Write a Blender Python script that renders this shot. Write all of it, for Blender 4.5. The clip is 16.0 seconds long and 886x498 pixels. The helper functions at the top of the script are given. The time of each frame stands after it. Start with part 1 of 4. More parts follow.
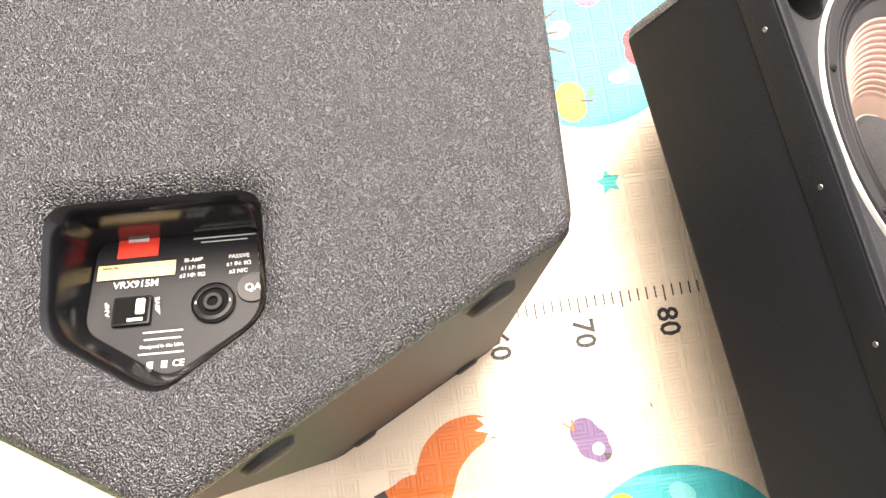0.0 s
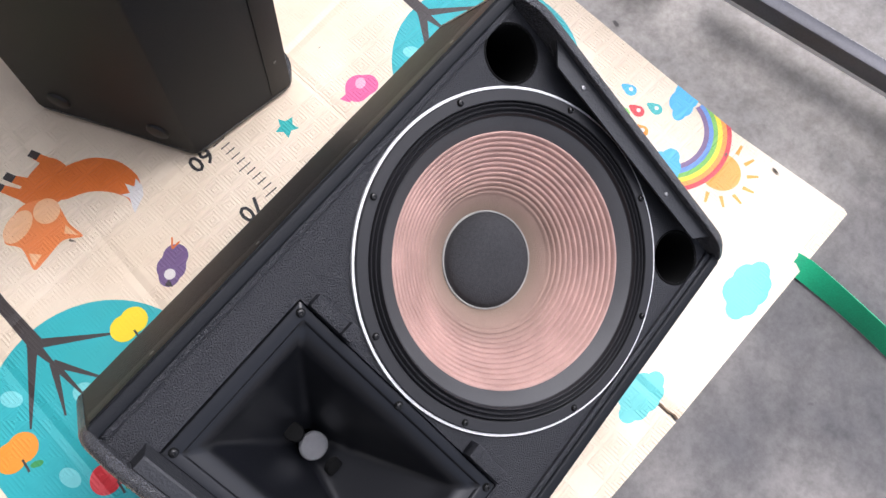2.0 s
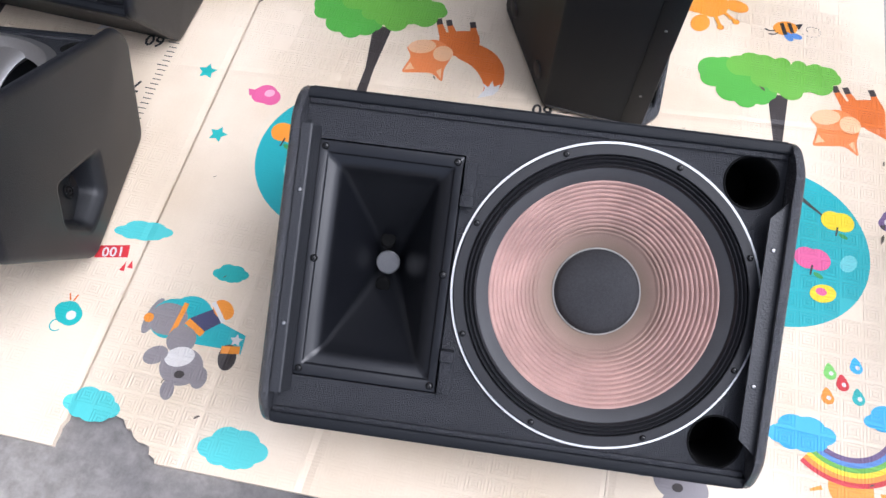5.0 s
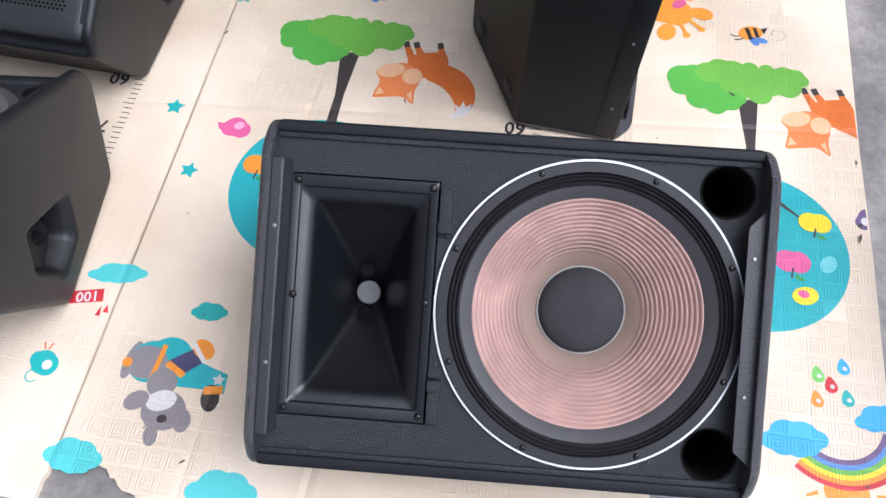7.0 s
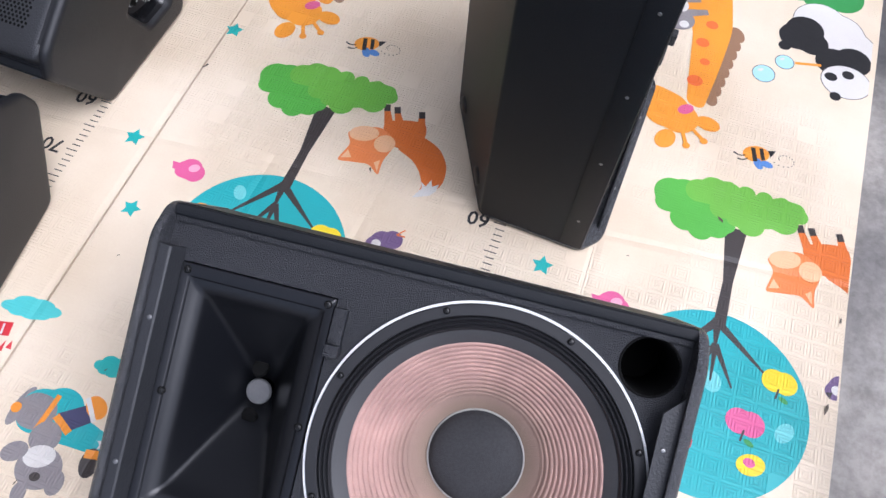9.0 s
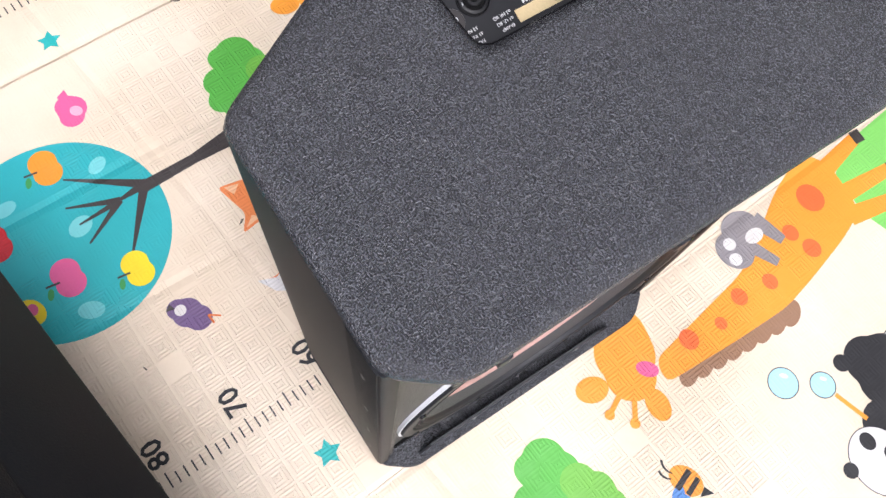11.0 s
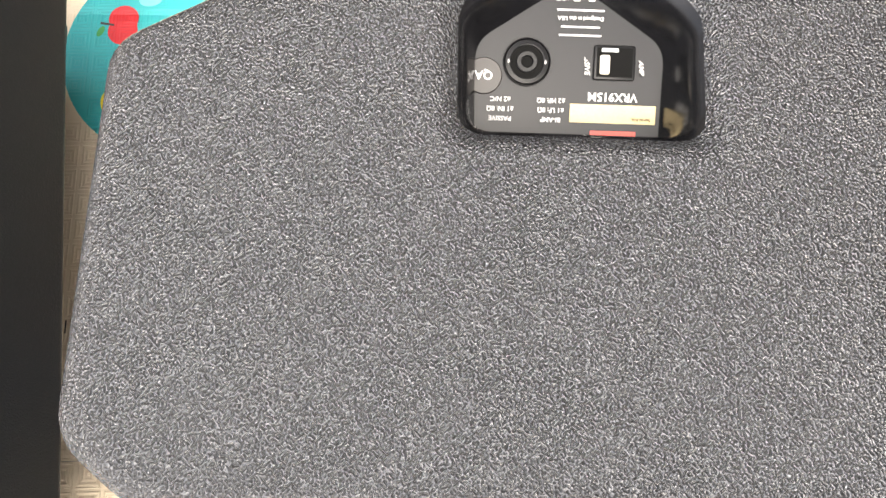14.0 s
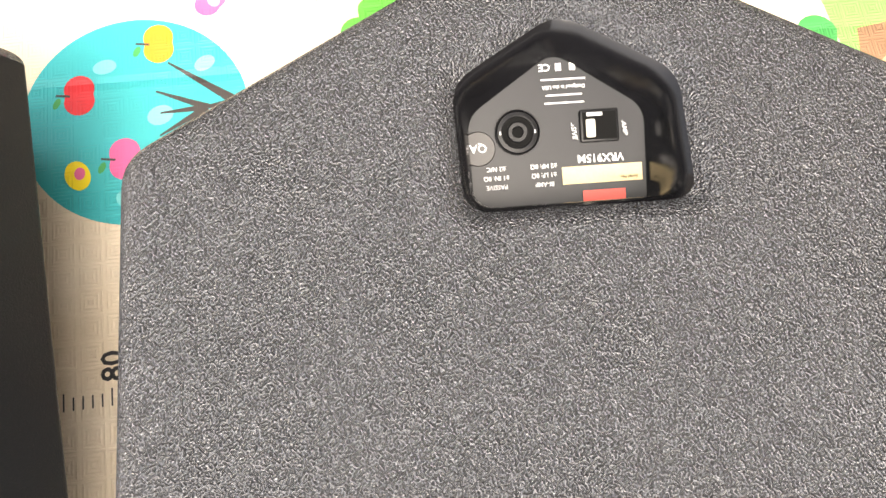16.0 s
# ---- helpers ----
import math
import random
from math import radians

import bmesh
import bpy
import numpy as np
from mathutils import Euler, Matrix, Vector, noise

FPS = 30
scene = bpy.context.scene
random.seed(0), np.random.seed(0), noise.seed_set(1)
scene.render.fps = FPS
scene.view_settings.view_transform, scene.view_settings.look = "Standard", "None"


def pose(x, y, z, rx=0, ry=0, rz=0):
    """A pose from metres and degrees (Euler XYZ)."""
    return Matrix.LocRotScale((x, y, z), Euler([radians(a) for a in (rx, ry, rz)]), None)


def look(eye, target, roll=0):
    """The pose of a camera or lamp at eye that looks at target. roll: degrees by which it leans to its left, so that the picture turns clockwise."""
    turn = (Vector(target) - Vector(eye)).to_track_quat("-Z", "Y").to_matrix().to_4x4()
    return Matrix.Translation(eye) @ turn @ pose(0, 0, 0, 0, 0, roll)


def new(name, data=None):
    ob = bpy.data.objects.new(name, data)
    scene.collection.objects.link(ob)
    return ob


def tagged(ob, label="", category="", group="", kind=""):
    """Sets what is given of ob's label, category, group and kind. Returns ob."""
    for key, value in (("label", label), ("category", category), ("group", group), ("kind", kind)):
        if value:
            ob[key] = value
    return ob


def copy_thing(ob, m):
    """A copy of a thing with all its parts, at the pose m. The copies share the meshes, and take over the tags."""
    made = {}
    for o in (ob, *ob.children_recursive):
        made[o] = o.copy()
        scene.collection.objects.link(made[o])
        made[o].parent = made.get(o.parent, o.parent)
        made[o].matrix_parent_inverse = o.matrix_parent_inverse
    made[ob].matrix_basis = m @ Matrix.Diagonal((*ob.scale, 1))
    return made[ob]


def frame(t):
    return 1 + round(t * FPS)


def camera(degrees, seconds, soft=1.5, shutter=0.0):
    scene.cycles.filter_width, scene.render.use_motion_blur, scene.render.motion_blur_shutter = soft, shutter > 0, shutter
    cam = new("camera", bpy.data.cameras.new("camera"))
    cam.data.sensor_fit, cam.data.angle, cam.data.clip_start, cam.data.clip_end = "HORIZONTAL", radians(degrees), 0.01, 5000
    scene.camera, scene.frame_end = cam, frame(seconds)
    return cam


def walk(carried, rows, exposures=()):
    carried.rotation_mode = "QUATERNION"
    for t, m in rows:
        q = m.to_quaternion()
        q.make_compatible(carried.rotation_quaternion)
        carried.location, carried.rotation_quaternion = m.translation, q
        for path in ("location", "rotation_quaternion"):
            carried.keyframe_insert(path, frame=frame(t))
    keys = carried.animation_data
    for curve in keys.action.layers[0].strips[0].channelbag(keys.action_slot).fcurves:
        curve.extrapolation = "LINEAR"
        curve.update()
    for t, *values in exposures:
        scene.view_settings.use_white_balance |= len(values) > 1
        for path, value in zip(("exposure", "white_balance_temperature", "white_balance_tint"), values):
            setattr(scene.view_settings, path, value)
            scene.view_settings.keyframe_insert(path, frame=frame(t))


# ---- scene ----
cam = camera(59.4, 16.0)
PATH = [
    (0, (-0.108, 0.090, 1.134), (0.286, 0.040, -0.843), -1.1),
    (0.2, (-0.103, 0.028, 1.115), (0.314, -0.023, -0.850), 0.0),
    (0.5, (-0.084, -0.101, 1.119), (0.355, -0.152, -0.832), 3.5),
    (1, (-0.080, -0.302, 1.163), (0.431, -0.292, -0.770), 7.6),
    (1.5, (-0.124, -0.429, 1.187), (0.458, -0.267, -0.720), 10.6),
    (2, (-0.199, -0.626, 1.189), (0.330, -0.253, -0.703), 9.0),
    (2.3, (-0.188, -0.685, 1.175), (0.224, -0.179, -0.716), 6.5),
    (2.6, (-0.150, -0.704, 1.161), (0.154, -0.113, -0.725), 4.6),
    (3, (-0.080, -0.777, 1.190), (0.034, -0.081, -0.682), 2.3),
    (3.5, (-0.003, -0.929, 1.242), (-0.072, -0.151, -0.599), 0.9),
    (4, (0.004, -0.995, 1.256), (-0.177, -0.155, -0.550), -0.2),
    (4.5, (-0.011, -1.013, 1.273), (-0.220, -0.129, -0.509), 0.0),
    (7, (-0.016, -0.987, 1.269), (-0.181, -0.037, -0.483), -0.7),
    (7.5, (-0.002, -0.990, 1.279), (-0.168, -0.026, -0.465), -0.6),
    (8, (0.021, -1.000, 1.285), (-0.157, -0.030, -0.455), 0.2),
    (8.5, (0.070, -0.962, 1.277), (-0.143, 0.003, -0.462), 1.4),
    (9, (0.122, -0.757, 1.260), (-0.155, 0.177, -0.487), 3.1),
    (9.5, (0.187, -0.552, 1.253), (-0.178, 0.319, -0.510), 4.1),
    (10, (0.259, -0.314, 1.212), (-0.191, 0.472, -0.571), 5.0),
    (10.2, (0.264, -0.265, 1.198), (-0.199, 0.491, -0.595), 6.0),
    (12.3, (0.241, 0.192, 1.080), (-0.288, 0.320, -0.884), 11.9),
    (12.5, (0.240, 0.196, 1.072), (-0.325, 0.293, -0.883), 11.3),
    (13, (0.230, 0.188, 1.055), (-0.325, 0.270, -0.893), 10.2),
    (13.5, (0.218, 0.170, 1.046), (-0.331, 0.226, -0.898), 7.1),
    (14, (0.190, 0.163, 1.058), (-0.330, 0.210, -0.890), 4.1),
    (14.5, (0.170, 0.147, 1.075), (-0.366, 0.234, -0.867), 5.8),
    (15, (0.163, 0.125, 1.078), (-0.373, 0.240, -0.861), 6.8),
    (15.5, (0.165, 0.124, 1.080), (-0.373, 0.263, -0.854), 7.9),
    (16, (0.159, 0.133, 1.085), (-0.379, 0.293, -0.846), 8.9),
]
EXPOSURES = [(0.0, 2.2, 7600, 14), (0.5, 1.75, 6600, 15), (1.0, 1.05, 6300, 15), (1.5, 0.85, 6200, 15), (2.5, 0.72, 6100, 15), (4.5, 0.68, 5800, 14), (8.5, 0.66, 5800, 15), (10.2, 0.6, 5700, 15), (12.3, 1.6, 7100, 14), (14.0, 2.05, 7200, 9), (15.0, 2.15, 7500, 11), (16.0, 2.05, 7500, 10)]
walk(cam, [(t, look(eye, target, roll)) for t, eye, target, roll in PATH], EXPOSURES)

# ---- light ----
world = bpy.data.worlds.new("overcast_sky")
scene.world = world
world.use_nodes = True
wn = world.node_tree.nodes
sky = wn.new("ShaderNodeTexSky")
sky.sky_type = "NISHITA"
sky.sun_disc = False
sky.sun_elevation = radians(61)
sky.sun_rotation = radians(100)
sky.air_density = 0.6
sky.dust_density = 4.0
sky.ozone_density = 0.6
cloud_veil = wn.new("ShaderNodeHueSaturation")
cloud_veil.inputs["Saturation"].default_value = 0.55
world.node_tree.links.new(sky.outputs[0], cloud_veil.inputs["Color"])
world.node_tree.links.new(cloud_veil.outputs[0], wn["Background"].inputs[0])
wn["Background"].inputs[1].default_value = 0.15
sun = new("sun", bpy.data.lights.new("sun", "SUN"))
sun.data.energy, sun.data.angle, sun.data.color = 1.35, radians(56), (0.97, 0.985, 1.0)
sun.matrix_world = look((2.0, -0.35, 3.6), (0, 0, 0))

# ---- materials ----


def material(name, color, rough=0.5, metal=0.0, spread=0.15, grain=40.0, bump=0.0, bump_scale=600.0, spec=0.5, coat=0.0, relief=0.001, glint_tone=None):
    """A surface whose colour wavers at two scales, with a fine relief."""
    m = bpy.data.materials.new(name)
    m.use_nodes = True
    n, link = m.node_tree.nodes, m.node_tree.links.new
    b = n["Principled BSDF"]
    b.inputs["Roughness"].default_value = rough
    b.inputs["Metallic"].default_value = metal
    b.inputs["Specular IOR Level"].default_value = spec
    b.inputs["Coat Weight"].default_value = coat
    tc = n.new("ShaderNodeTexCoord")
    big, small = n.new("ShaderNodeTexNoise"), n.new("ShaderNodeTexNoise")
    big.inputs["Scale"].default_value, big.inputs["Detail"].default_value = grain / 8, 5
    small.inputs["Scale"].default_value, small.inputs["Detail"].default_value = grain * 6, 3
    mix = n.new("ShaderNodeMath")
    mix.operation = "MULTIPLY_ADD"
    mix.inputs[1].default_value = 0.4
    link(tc.outputs["Object"], big.inputs["Vector"])
    link(tc.outputs["Object"], small.inputs["Vector"])
    link(small.outputs[0], mix.inputs[0])
    link(big.outputs[0], mix.inputs[2])
    ramp = n.new("ShaderNodeValToRGB")
    ramp.color_ramp.elements[0].position, ramp.color_ramp.elements[1].position = 0.4, 1.0
    ramp.color_ramp.elements[0].color = (*[c * (1 - spread) for c in color], 1)
    ramp.color_ramp.elements[1].color = (*[min(1, c * (1 + spread)) for c in color], 1)
    link(mix.outputs[0], ramp.inputs[0])
    link(ramp.outputs[0], b.inputs["Base Color"])
    if bump:
        v = n.new("ShaderNodeTexNoise")
        v.inputs["Scale"].default_value, v.inputs["Detail"].default_value = bump_scale, 0.6 if glint_tone else 2.0
        bp = n.new("ShaderNodeBump")
        bp.inputs["Strength"].default_value, bp.inputs["Distance"].default_value = bump, relief
        link(tc.outputs["Object"], v.inputs["Vector"])
        link(v.outputs[0], bp.inputs["Height"])
        link(bp.outputs[0], b.inputs["Normal"])
        if glint_tone:
            # the relief's high points are painted grey to give its glints of light
            edge, glint_mix = n.new("ShaderNodeMapRange"), n.new("ShaderNodeMix")
            edge.inputs["From Min"].default_value, edge.inputs["From Max"].default_value = 0.46, 0.68
            glint_mix.data_type = "RGBA"
            glint_mix.inputs["B"].default_value = (*glint_tone, 1)
            link(v.outputs[0], edge.inputs["Value"])
            link(edge.outputs[0], glint_mix.inputs["Factor"])
            link(ramp.outputs[0], glint_mix.inputs["A"])
            link(glint_mix.outputs["Result"], b.inputs["Base Color"])
    return m


# pebbled plates carry grey glints of sky light in their colour
CAP_BLACK = material("pebbled_black_plastic", (0.020, 0.0205, 0.0235), 0.24, bump=1.0, bump_scale=840, relief=0.0025, spec=1.0, glint_tone=(0.078, 0.081, 0.091))
# darker copy of the pebbled plastic: real wear, plus shade in the colour
WORN_SHADED_BLACK = material("worn_shaded_black_plastic", (0.0085, 0.0092, 0.0115), 0.42, spread=0.3, bump=0.6, bump_scale=500, relief=0.0012, spec=0.5)
BODY_BLACK = material("satin_black_paint", (0.0085, 0.0098, 0.0122), 0.5, bump=0.6, bump_scale=600, spec=0.22)
BAFFLE_BLACK = material("textured_black_paint", (0.0155, 0.0165, 0.0205), 0.38, bump=1.0, bump_scale=560, relief=0.0026)
STRIP_BLACK = material("brushed_black_strip", (0.022, 0.023, 0.026), 0.45, bump=0.7, bump_scale=300)
HORN_BLACK = material("smooth_black_horn", (0.0055, 0.006, 0.0078), 0.32, spread=0.08, spec=0.55)
GLOSS_BLACK = material("gloss_black_plastic", (0.006, 0.006, 0.007), 0.20, spread=0.1)
PANEL_BLACK = material("panel_black_print", (0.010, 0.010, 0.012), 0.36, spread=0.1, spec=0.3)
SOCKET_BLACK = material("socket_black", (0.006, 0.006, 0.007), 0.45, spec=0.3)
RUBBER = material("black_rubber", (0.016, 0.016, 0.017), 0.55)
CLOTH_BLACK = material("black_surround_cloth", (0.016, 0.016, 0.018), 0.55, bump=0.2, spec=0.4)
CONE_BROWN = material("ribbed_brown_paper", (0.44, 0.275, 0.235), 0.85, spread=0.28, grain=120, bump=1.0, bump_scale=900)
def radial_tone(m, cx, r0, r1, dark):
    """Paper colour that runs darker towards the middle."""
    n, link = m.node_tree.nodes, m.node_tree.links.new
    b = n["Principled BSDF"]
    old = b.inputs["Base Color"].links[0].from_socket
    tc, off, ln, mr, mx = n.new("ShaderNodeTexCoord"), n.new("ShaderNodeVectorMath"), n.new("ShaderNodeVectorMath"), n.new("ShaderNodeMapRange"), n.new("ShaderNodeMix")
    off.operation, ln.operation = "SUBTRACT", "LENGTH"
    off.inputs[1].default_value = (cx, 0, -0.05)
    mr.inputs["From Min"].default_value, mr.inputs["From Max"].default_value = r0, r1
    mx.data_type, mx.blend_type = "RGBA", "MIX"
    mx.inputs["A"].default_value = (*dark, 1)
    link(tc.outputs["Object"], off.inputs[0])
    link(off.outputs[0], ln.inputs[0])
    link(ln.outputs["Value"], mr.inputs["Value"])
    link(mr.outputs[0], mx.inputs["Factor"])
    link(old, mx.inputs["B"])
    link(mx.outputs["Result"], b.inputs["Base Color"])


radial_tone(CONE_BROWN, 0.1113, 0.066, 0.118, (0.19, 0.14, 0.10))
GLUE_GREY = material("dried_glue", (0.30, 0.29, 0.27), 0.6, spread=0.4, grain=200)
FLAT_CLOTH = material("doped_cloth_band", (0.045, 0.045, 0.047), 0.55, spread=0.2, grain=90, bump=0.4)
DUST_GREY = material("felt_grey_dust_cap", (0.038, 0.038, 0.040), 0.85, spread=0.5, grain=45, bump=0.8, spec=0.2)
WHITE_RIM = material("bare_white_gasket", (0.75, 0.75, 0.74), 0.45)
SILVER = material("cast_aluminium", (0.52, 0.51, 0.50), 0.42, 1.0, bump=0.3)
STEEL = material("screw_steel", (0.3, 0.3, 0.3), 0.42, 1.0)
SCREW_BLACK = material("black_screw", (0.02, 0.02, 0.02), 0.25, 0.6)
THROAT_GREY = material("throat_screen", (0.15, 0.15, 0.155), 0.6, 0.3, bump=0.8, bump_scale=1500)
# near-black that puts the shade inside holes into the colour; label print too
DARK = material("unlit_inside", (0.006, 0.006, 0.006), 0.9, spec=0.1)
PRINT_WHITE = material("panel_white_print", (0.6, 0.6, 0.6), 0.5)
LABEL_CREAM = material("aged_paper_label", (0.60, 0.47, 0.25), 0.5, spread=0.2, grain=120)
LABEL_RED = material("red_label", (0.7, 0.05, 0.03), 0.4)
KNOB_CREAM = material("cream_knob", (0.7, 0.66, 0.56), 0.4)
PANEL_GREY = material("sticker_grey", (0.018, 0.014, 0.013), 0.4)
GREEN_WEB = material("green_webbing", (0.015, 0.40, 0.19), 0.35, spread=0.35, grain=60, bump=0.5, bump_scale=300)
CART_STEEL = material("dark_steel_frame", (0.07, 0.07, 0.08), 0.45, 0.4, spread=0.4)
CASTER_GREY = material("worn_grey_rubber", (0.10, 0.10, 0.105), 0.6, spread=0.4, grain=80, bump=0.3)
CART_WHITE = material("white_board_top", (0.8, 0.8, 0.8), 0.4, spread=0.06)


def emboss(m, color, rough, spread):
    """Foam sheet: square spirals pressed in, with soft creases, over a slightly soiled colour."""
    m.use_nodes = True
    n, link = m.node_tree.nodes, m.node_tree.links.new
    b = n["Principled BSDF"]
    b.inputs["Roughness"].default_value = rough
    pos = n.new("ShaderNodeNewGeometry")
    sep = n.new("ShaderNodeSeparateXYZ")
    link(pos.outputs["Position"], sep.inputs[0])

    def op(kind, a, c=None, clamp=False):
        node = n.new("ShaderNodeMath")
        node.operation, node.use_clamp = kind, clamp
        for i, v in enumerate((a, c)):
            if v is None:
                continue
            if isinstance(v, (int, float)):
                node.inputs[i].default_value = v
            else:
                link(v, node.inputs[i])
        return node.outputs[0]

    cell = 0.037
    gx, gy = op("DIVIDE", sep.outputs[0], cell), op("DIVIDE", sep.outputs[1], cell)
    fx, fy = op("SUBTRACT", op("FRACT", gx), 0.5), op("SUBTRACT", op("FRACT", gy), 0.5)
    ax, ay = op("ABSOLUTE", fx), op("ABSOLUTE", fy)
    cheb = op("MAXIMUM", ax, ay)
    side = op("GREATER_THAN", ax, ay)
    right, top = op("GREATER_THAN", fx, 0.0), op("GREATER_THAN", fy, 0.0)
    turn_a = op("MULTIPLY", side, op("MULTIPLY", right, 0.5))
    turn_b = op("MULTIPLY", op("SUBTRACT", 1.0, side), op("ADD", 0.25, op("MULTIPLY", top, 0.5)))
    turn = op("ADD", turn_a, turn_b)
    phase = op("ADD", op("MULTIPLY", cheb, 6.4), turn)
    line = op("MULTIPLY", op("SUBTRACT", 0.30, op("ABSOLUTE", op("SUBTRACT", op("FRACT", phase), 0.5))), 7.0, True)
    inside = op("MULTIPLY", op("SUBTRACT", 0.47, cheb), 30.0, True)
    rnd = n.new("ShaderNodeTexWhiteNoise")
    rnd.noise_dimensions = "2D"
    com = n.new("ShaderNodeCombineXYZ")
    link(op("FLOOR", gx), com.inputs[0])
    link(op("FLOOR", gy), com.inputs[1])
    link(com.outputs[0], rnd.inputs["Vector"])
    keep = op("LESS_THAN", rnd.outputs["Value"], 0.96)
    patch = n.new("ShaderNodeTexNoise")
    patch.inputs["Scale"].default_value, patch.inputs["Detail"].default_value = 2.2, 2.0
    link(pos.outputs["Position"], patch.inputs["Vector"])
    worn = op("ADD", 0.08, op("MULTIPLY", op("SUBTRACT", patch.outputs[0], 0.43), 7.0, True))
    press = op("MULTIPLY", op("MULTIPLY", op("MULTIPLY", line, inside), keep), worn)
    soft = n.new("ShaderNodeTexNoise")
    soft.inputs["Scale"].default_value, soft.inputs["Detail"].default_value = 9.0, 3.0
    link(pos.outputs["Position"], soft.inputs["Vector"])
    height = op("ADD", op("MULTIPLY", op("MULTIPLY", press, op("ADD", 0.6, op("MULTIPLY", rnd.outputs["Value"], 0.35))), 0.0021), op("MULTIPLY", soft.outputs[0], 0.006))
    # long soft folds across the sheet
    for line_at, slope, axis in ((-0.235, 0.06, 0), (0.03, 0.1, 1), (-0.46, 0.03, 0), (0.190, 0.0, 0), (-0.706, 0.0, 0)):
        a, c = (sep.outputs[0], sep.outputs[1]) if axis == 0 else (sep.outputs[1], sep.outputs[0])
        off = op("ABSOLUTE", op("SUBTRACT", a, op("ADD", line_at, op("MULTIPLY", c, slope))))
        height = op("SUBTRACT", height, op("MULTIPLY", op("SUBTRACT", 1.0, op("DIVIDE", off, 0.012), True), 0.0025))
    bp = n.new("ShaderNodeBump")
    bp.inputs["Strength"].default_value, bp.inputs["Distance"].default_value = 0.8, 1.0
    link(height, bp.inputs["Height"])
    link(bp.outputs[0], b.inputs["Normal"])
    dirt, fine = n.new("ShaderNodeTexNoise"), n.new("ShaderNodeTexNoise")
    dirt.inputs["Scale"].default_value, dirt.inputs["Detail"].default_value = 3.5, 6.0
    fine.inputs["Scale"].default_value, fine.inputs["Detail"].default_value = 220.0, 2.0
    link(pos.outputs["Position"], dirt.inputs["Vector"])
    link(pos.outputs["Position"], fine.inputs["Vector"])
    ramp = n.new("ShaderNodeValToRGB")
    ramp.color_ramp.elements[0].position, ramp.color_ramp.elements[1].position = 0.35, 0.62
    ramp.color_ramp.elements[0].color = (*[c * (1 - spread * k) for c, k in zip(color, (0.8, 1.0, 1.3))], 1)
    ramp.color_ramp.elements[1].color = (*color, 1)
    link(op("ADD", op("MULTIPLY", dirt.outputs[0], 0.9), op("MULTIPLY", fine.outputs[0], 0.1)), ramp.inputs[0])
    link(ramp.outputs[0], b.inputs["Base Color"])
    return m


INKS = {}


def ink(name, color):
    if name not in INKS:
        INKS[name] = emboss(bpy.data.materials.new("ink_" + name), color, 0.42, 0.14)
    return INKS[name]


MAT_CREAM = emboss(bpy.data.materials.new("cream_foam"), (0.79, 0.675, 0.525), 0.42, 0.18)


def concrete():
    m = material("stained_concrete", (0.21, 0.20, 0.19), 0.7, spread=0.2, grain=16, bump=0.4, bump_scale=120)
    n, link = m.node_tree.nodes, m.node_tree.links.new
    b = n["Principled BSDF"]
    old = b.inputs["Base Color"].links[0].from_socket
    pos = n.new("ShaderNodeNewGeometry")
    blot, spot = n.new("ShaderNodeTexNoise"), n.new("ShaderNodeTexVoronoi")
    blot.inputs["Scale"].default_value, blot.inputs["Detail"].default_value = 1.7, 4.0
    blot.inputs["Roughness"].default_value = 0.5
    spot.inputs["Scale"].default_value = 5.5
    link(pos.outputs["Position"], blot.inputs["Vector"])
    warp = n.new("ShaderNodeTexNoise")
    warp.inputs["Scale"].default_value, warp.inputs["Detail"].default_value = 18.0, 3.0
    push = n.new("ShaderNodeVectorMath")
    push.operation = "MULTIPLY_ADD"
    push.inputs[1].default_value = (0.12, 0.12, 0.12)
    link(pos.outputs["Position"], warp.inputs["Vector"])
    link(warp.outputs["Color"], push.inputs[0])
    link(pos.outputs["Position"], push.inputs[2])
    link(push.outputs[0], spot.inputs["Vector"])
    r1, r2 = n.new("ShaderNodeValToRGB"), n.new("ShaderNodeValToRGB")
    r1.color_ramp.elements[0].position, r1.color_ramp.elements[1].position = 0.38, 0.62
    r1.color_ramp.elements[0].color, r1.color_ramp.elements[1].color = (0.42, 0.43, 0.47, 1), (1.6, 1.57, 1.53, 1)
    r2.color_ramp.elements[0].position, r2.color_ramp.elements[1].position = 0.05, 0.085
    r2.color_ramp.elements[0].color, r2.color_ramp.elements[1].color = (0.3, 0.3, 0.3, 1), (1, 1, 1, 1)
    link(blot.outputs[0], r1.inputs[0])
    link(spot.outputs["Distance"], r2.inputs[0])
    last = old
    grit, r3 = n.new("ShaderNodeTexNoise"), n.new("ShaderNodeValToRGB")
    grit.inputs["Scale"].default_value, grit.inputs["Detail"].default_value = 38.0, 8.0
    grit.inputs["Roughness"].default_value = 0.7
    link(pos.outputs["Position"], grit.inputs["Vector"])
    r3.color_ramp.elements[0].position, r3.color_ramp.elements[1].position = 0.36, 0.62
    r3.color_ramp.elements[0].color, r3.color_ramp.elements[1].color = (0.76, 0.75, 0.73, 1), (1.13, 1.12, 1.10, 1)
    link(grit.outputs[0], r3.inputs[0])
    for r in (r1, r2, r3):
        mx = n.new("ShaderNodeMix")
        mx.data_type, mx.blend_type = "RGBA", "MULTIPLY"
        mx.inputs["Factor"].default_value = 1.0
        link(last, mx.inputs["A"])
        link(r.outputs[0], mx.inputs["B"])
        last = mx.outputs["Result"]
    link(last, b.inputs["Base Color"])
    return m


CONCRETE = concrete()

# ---- shape helpers ----


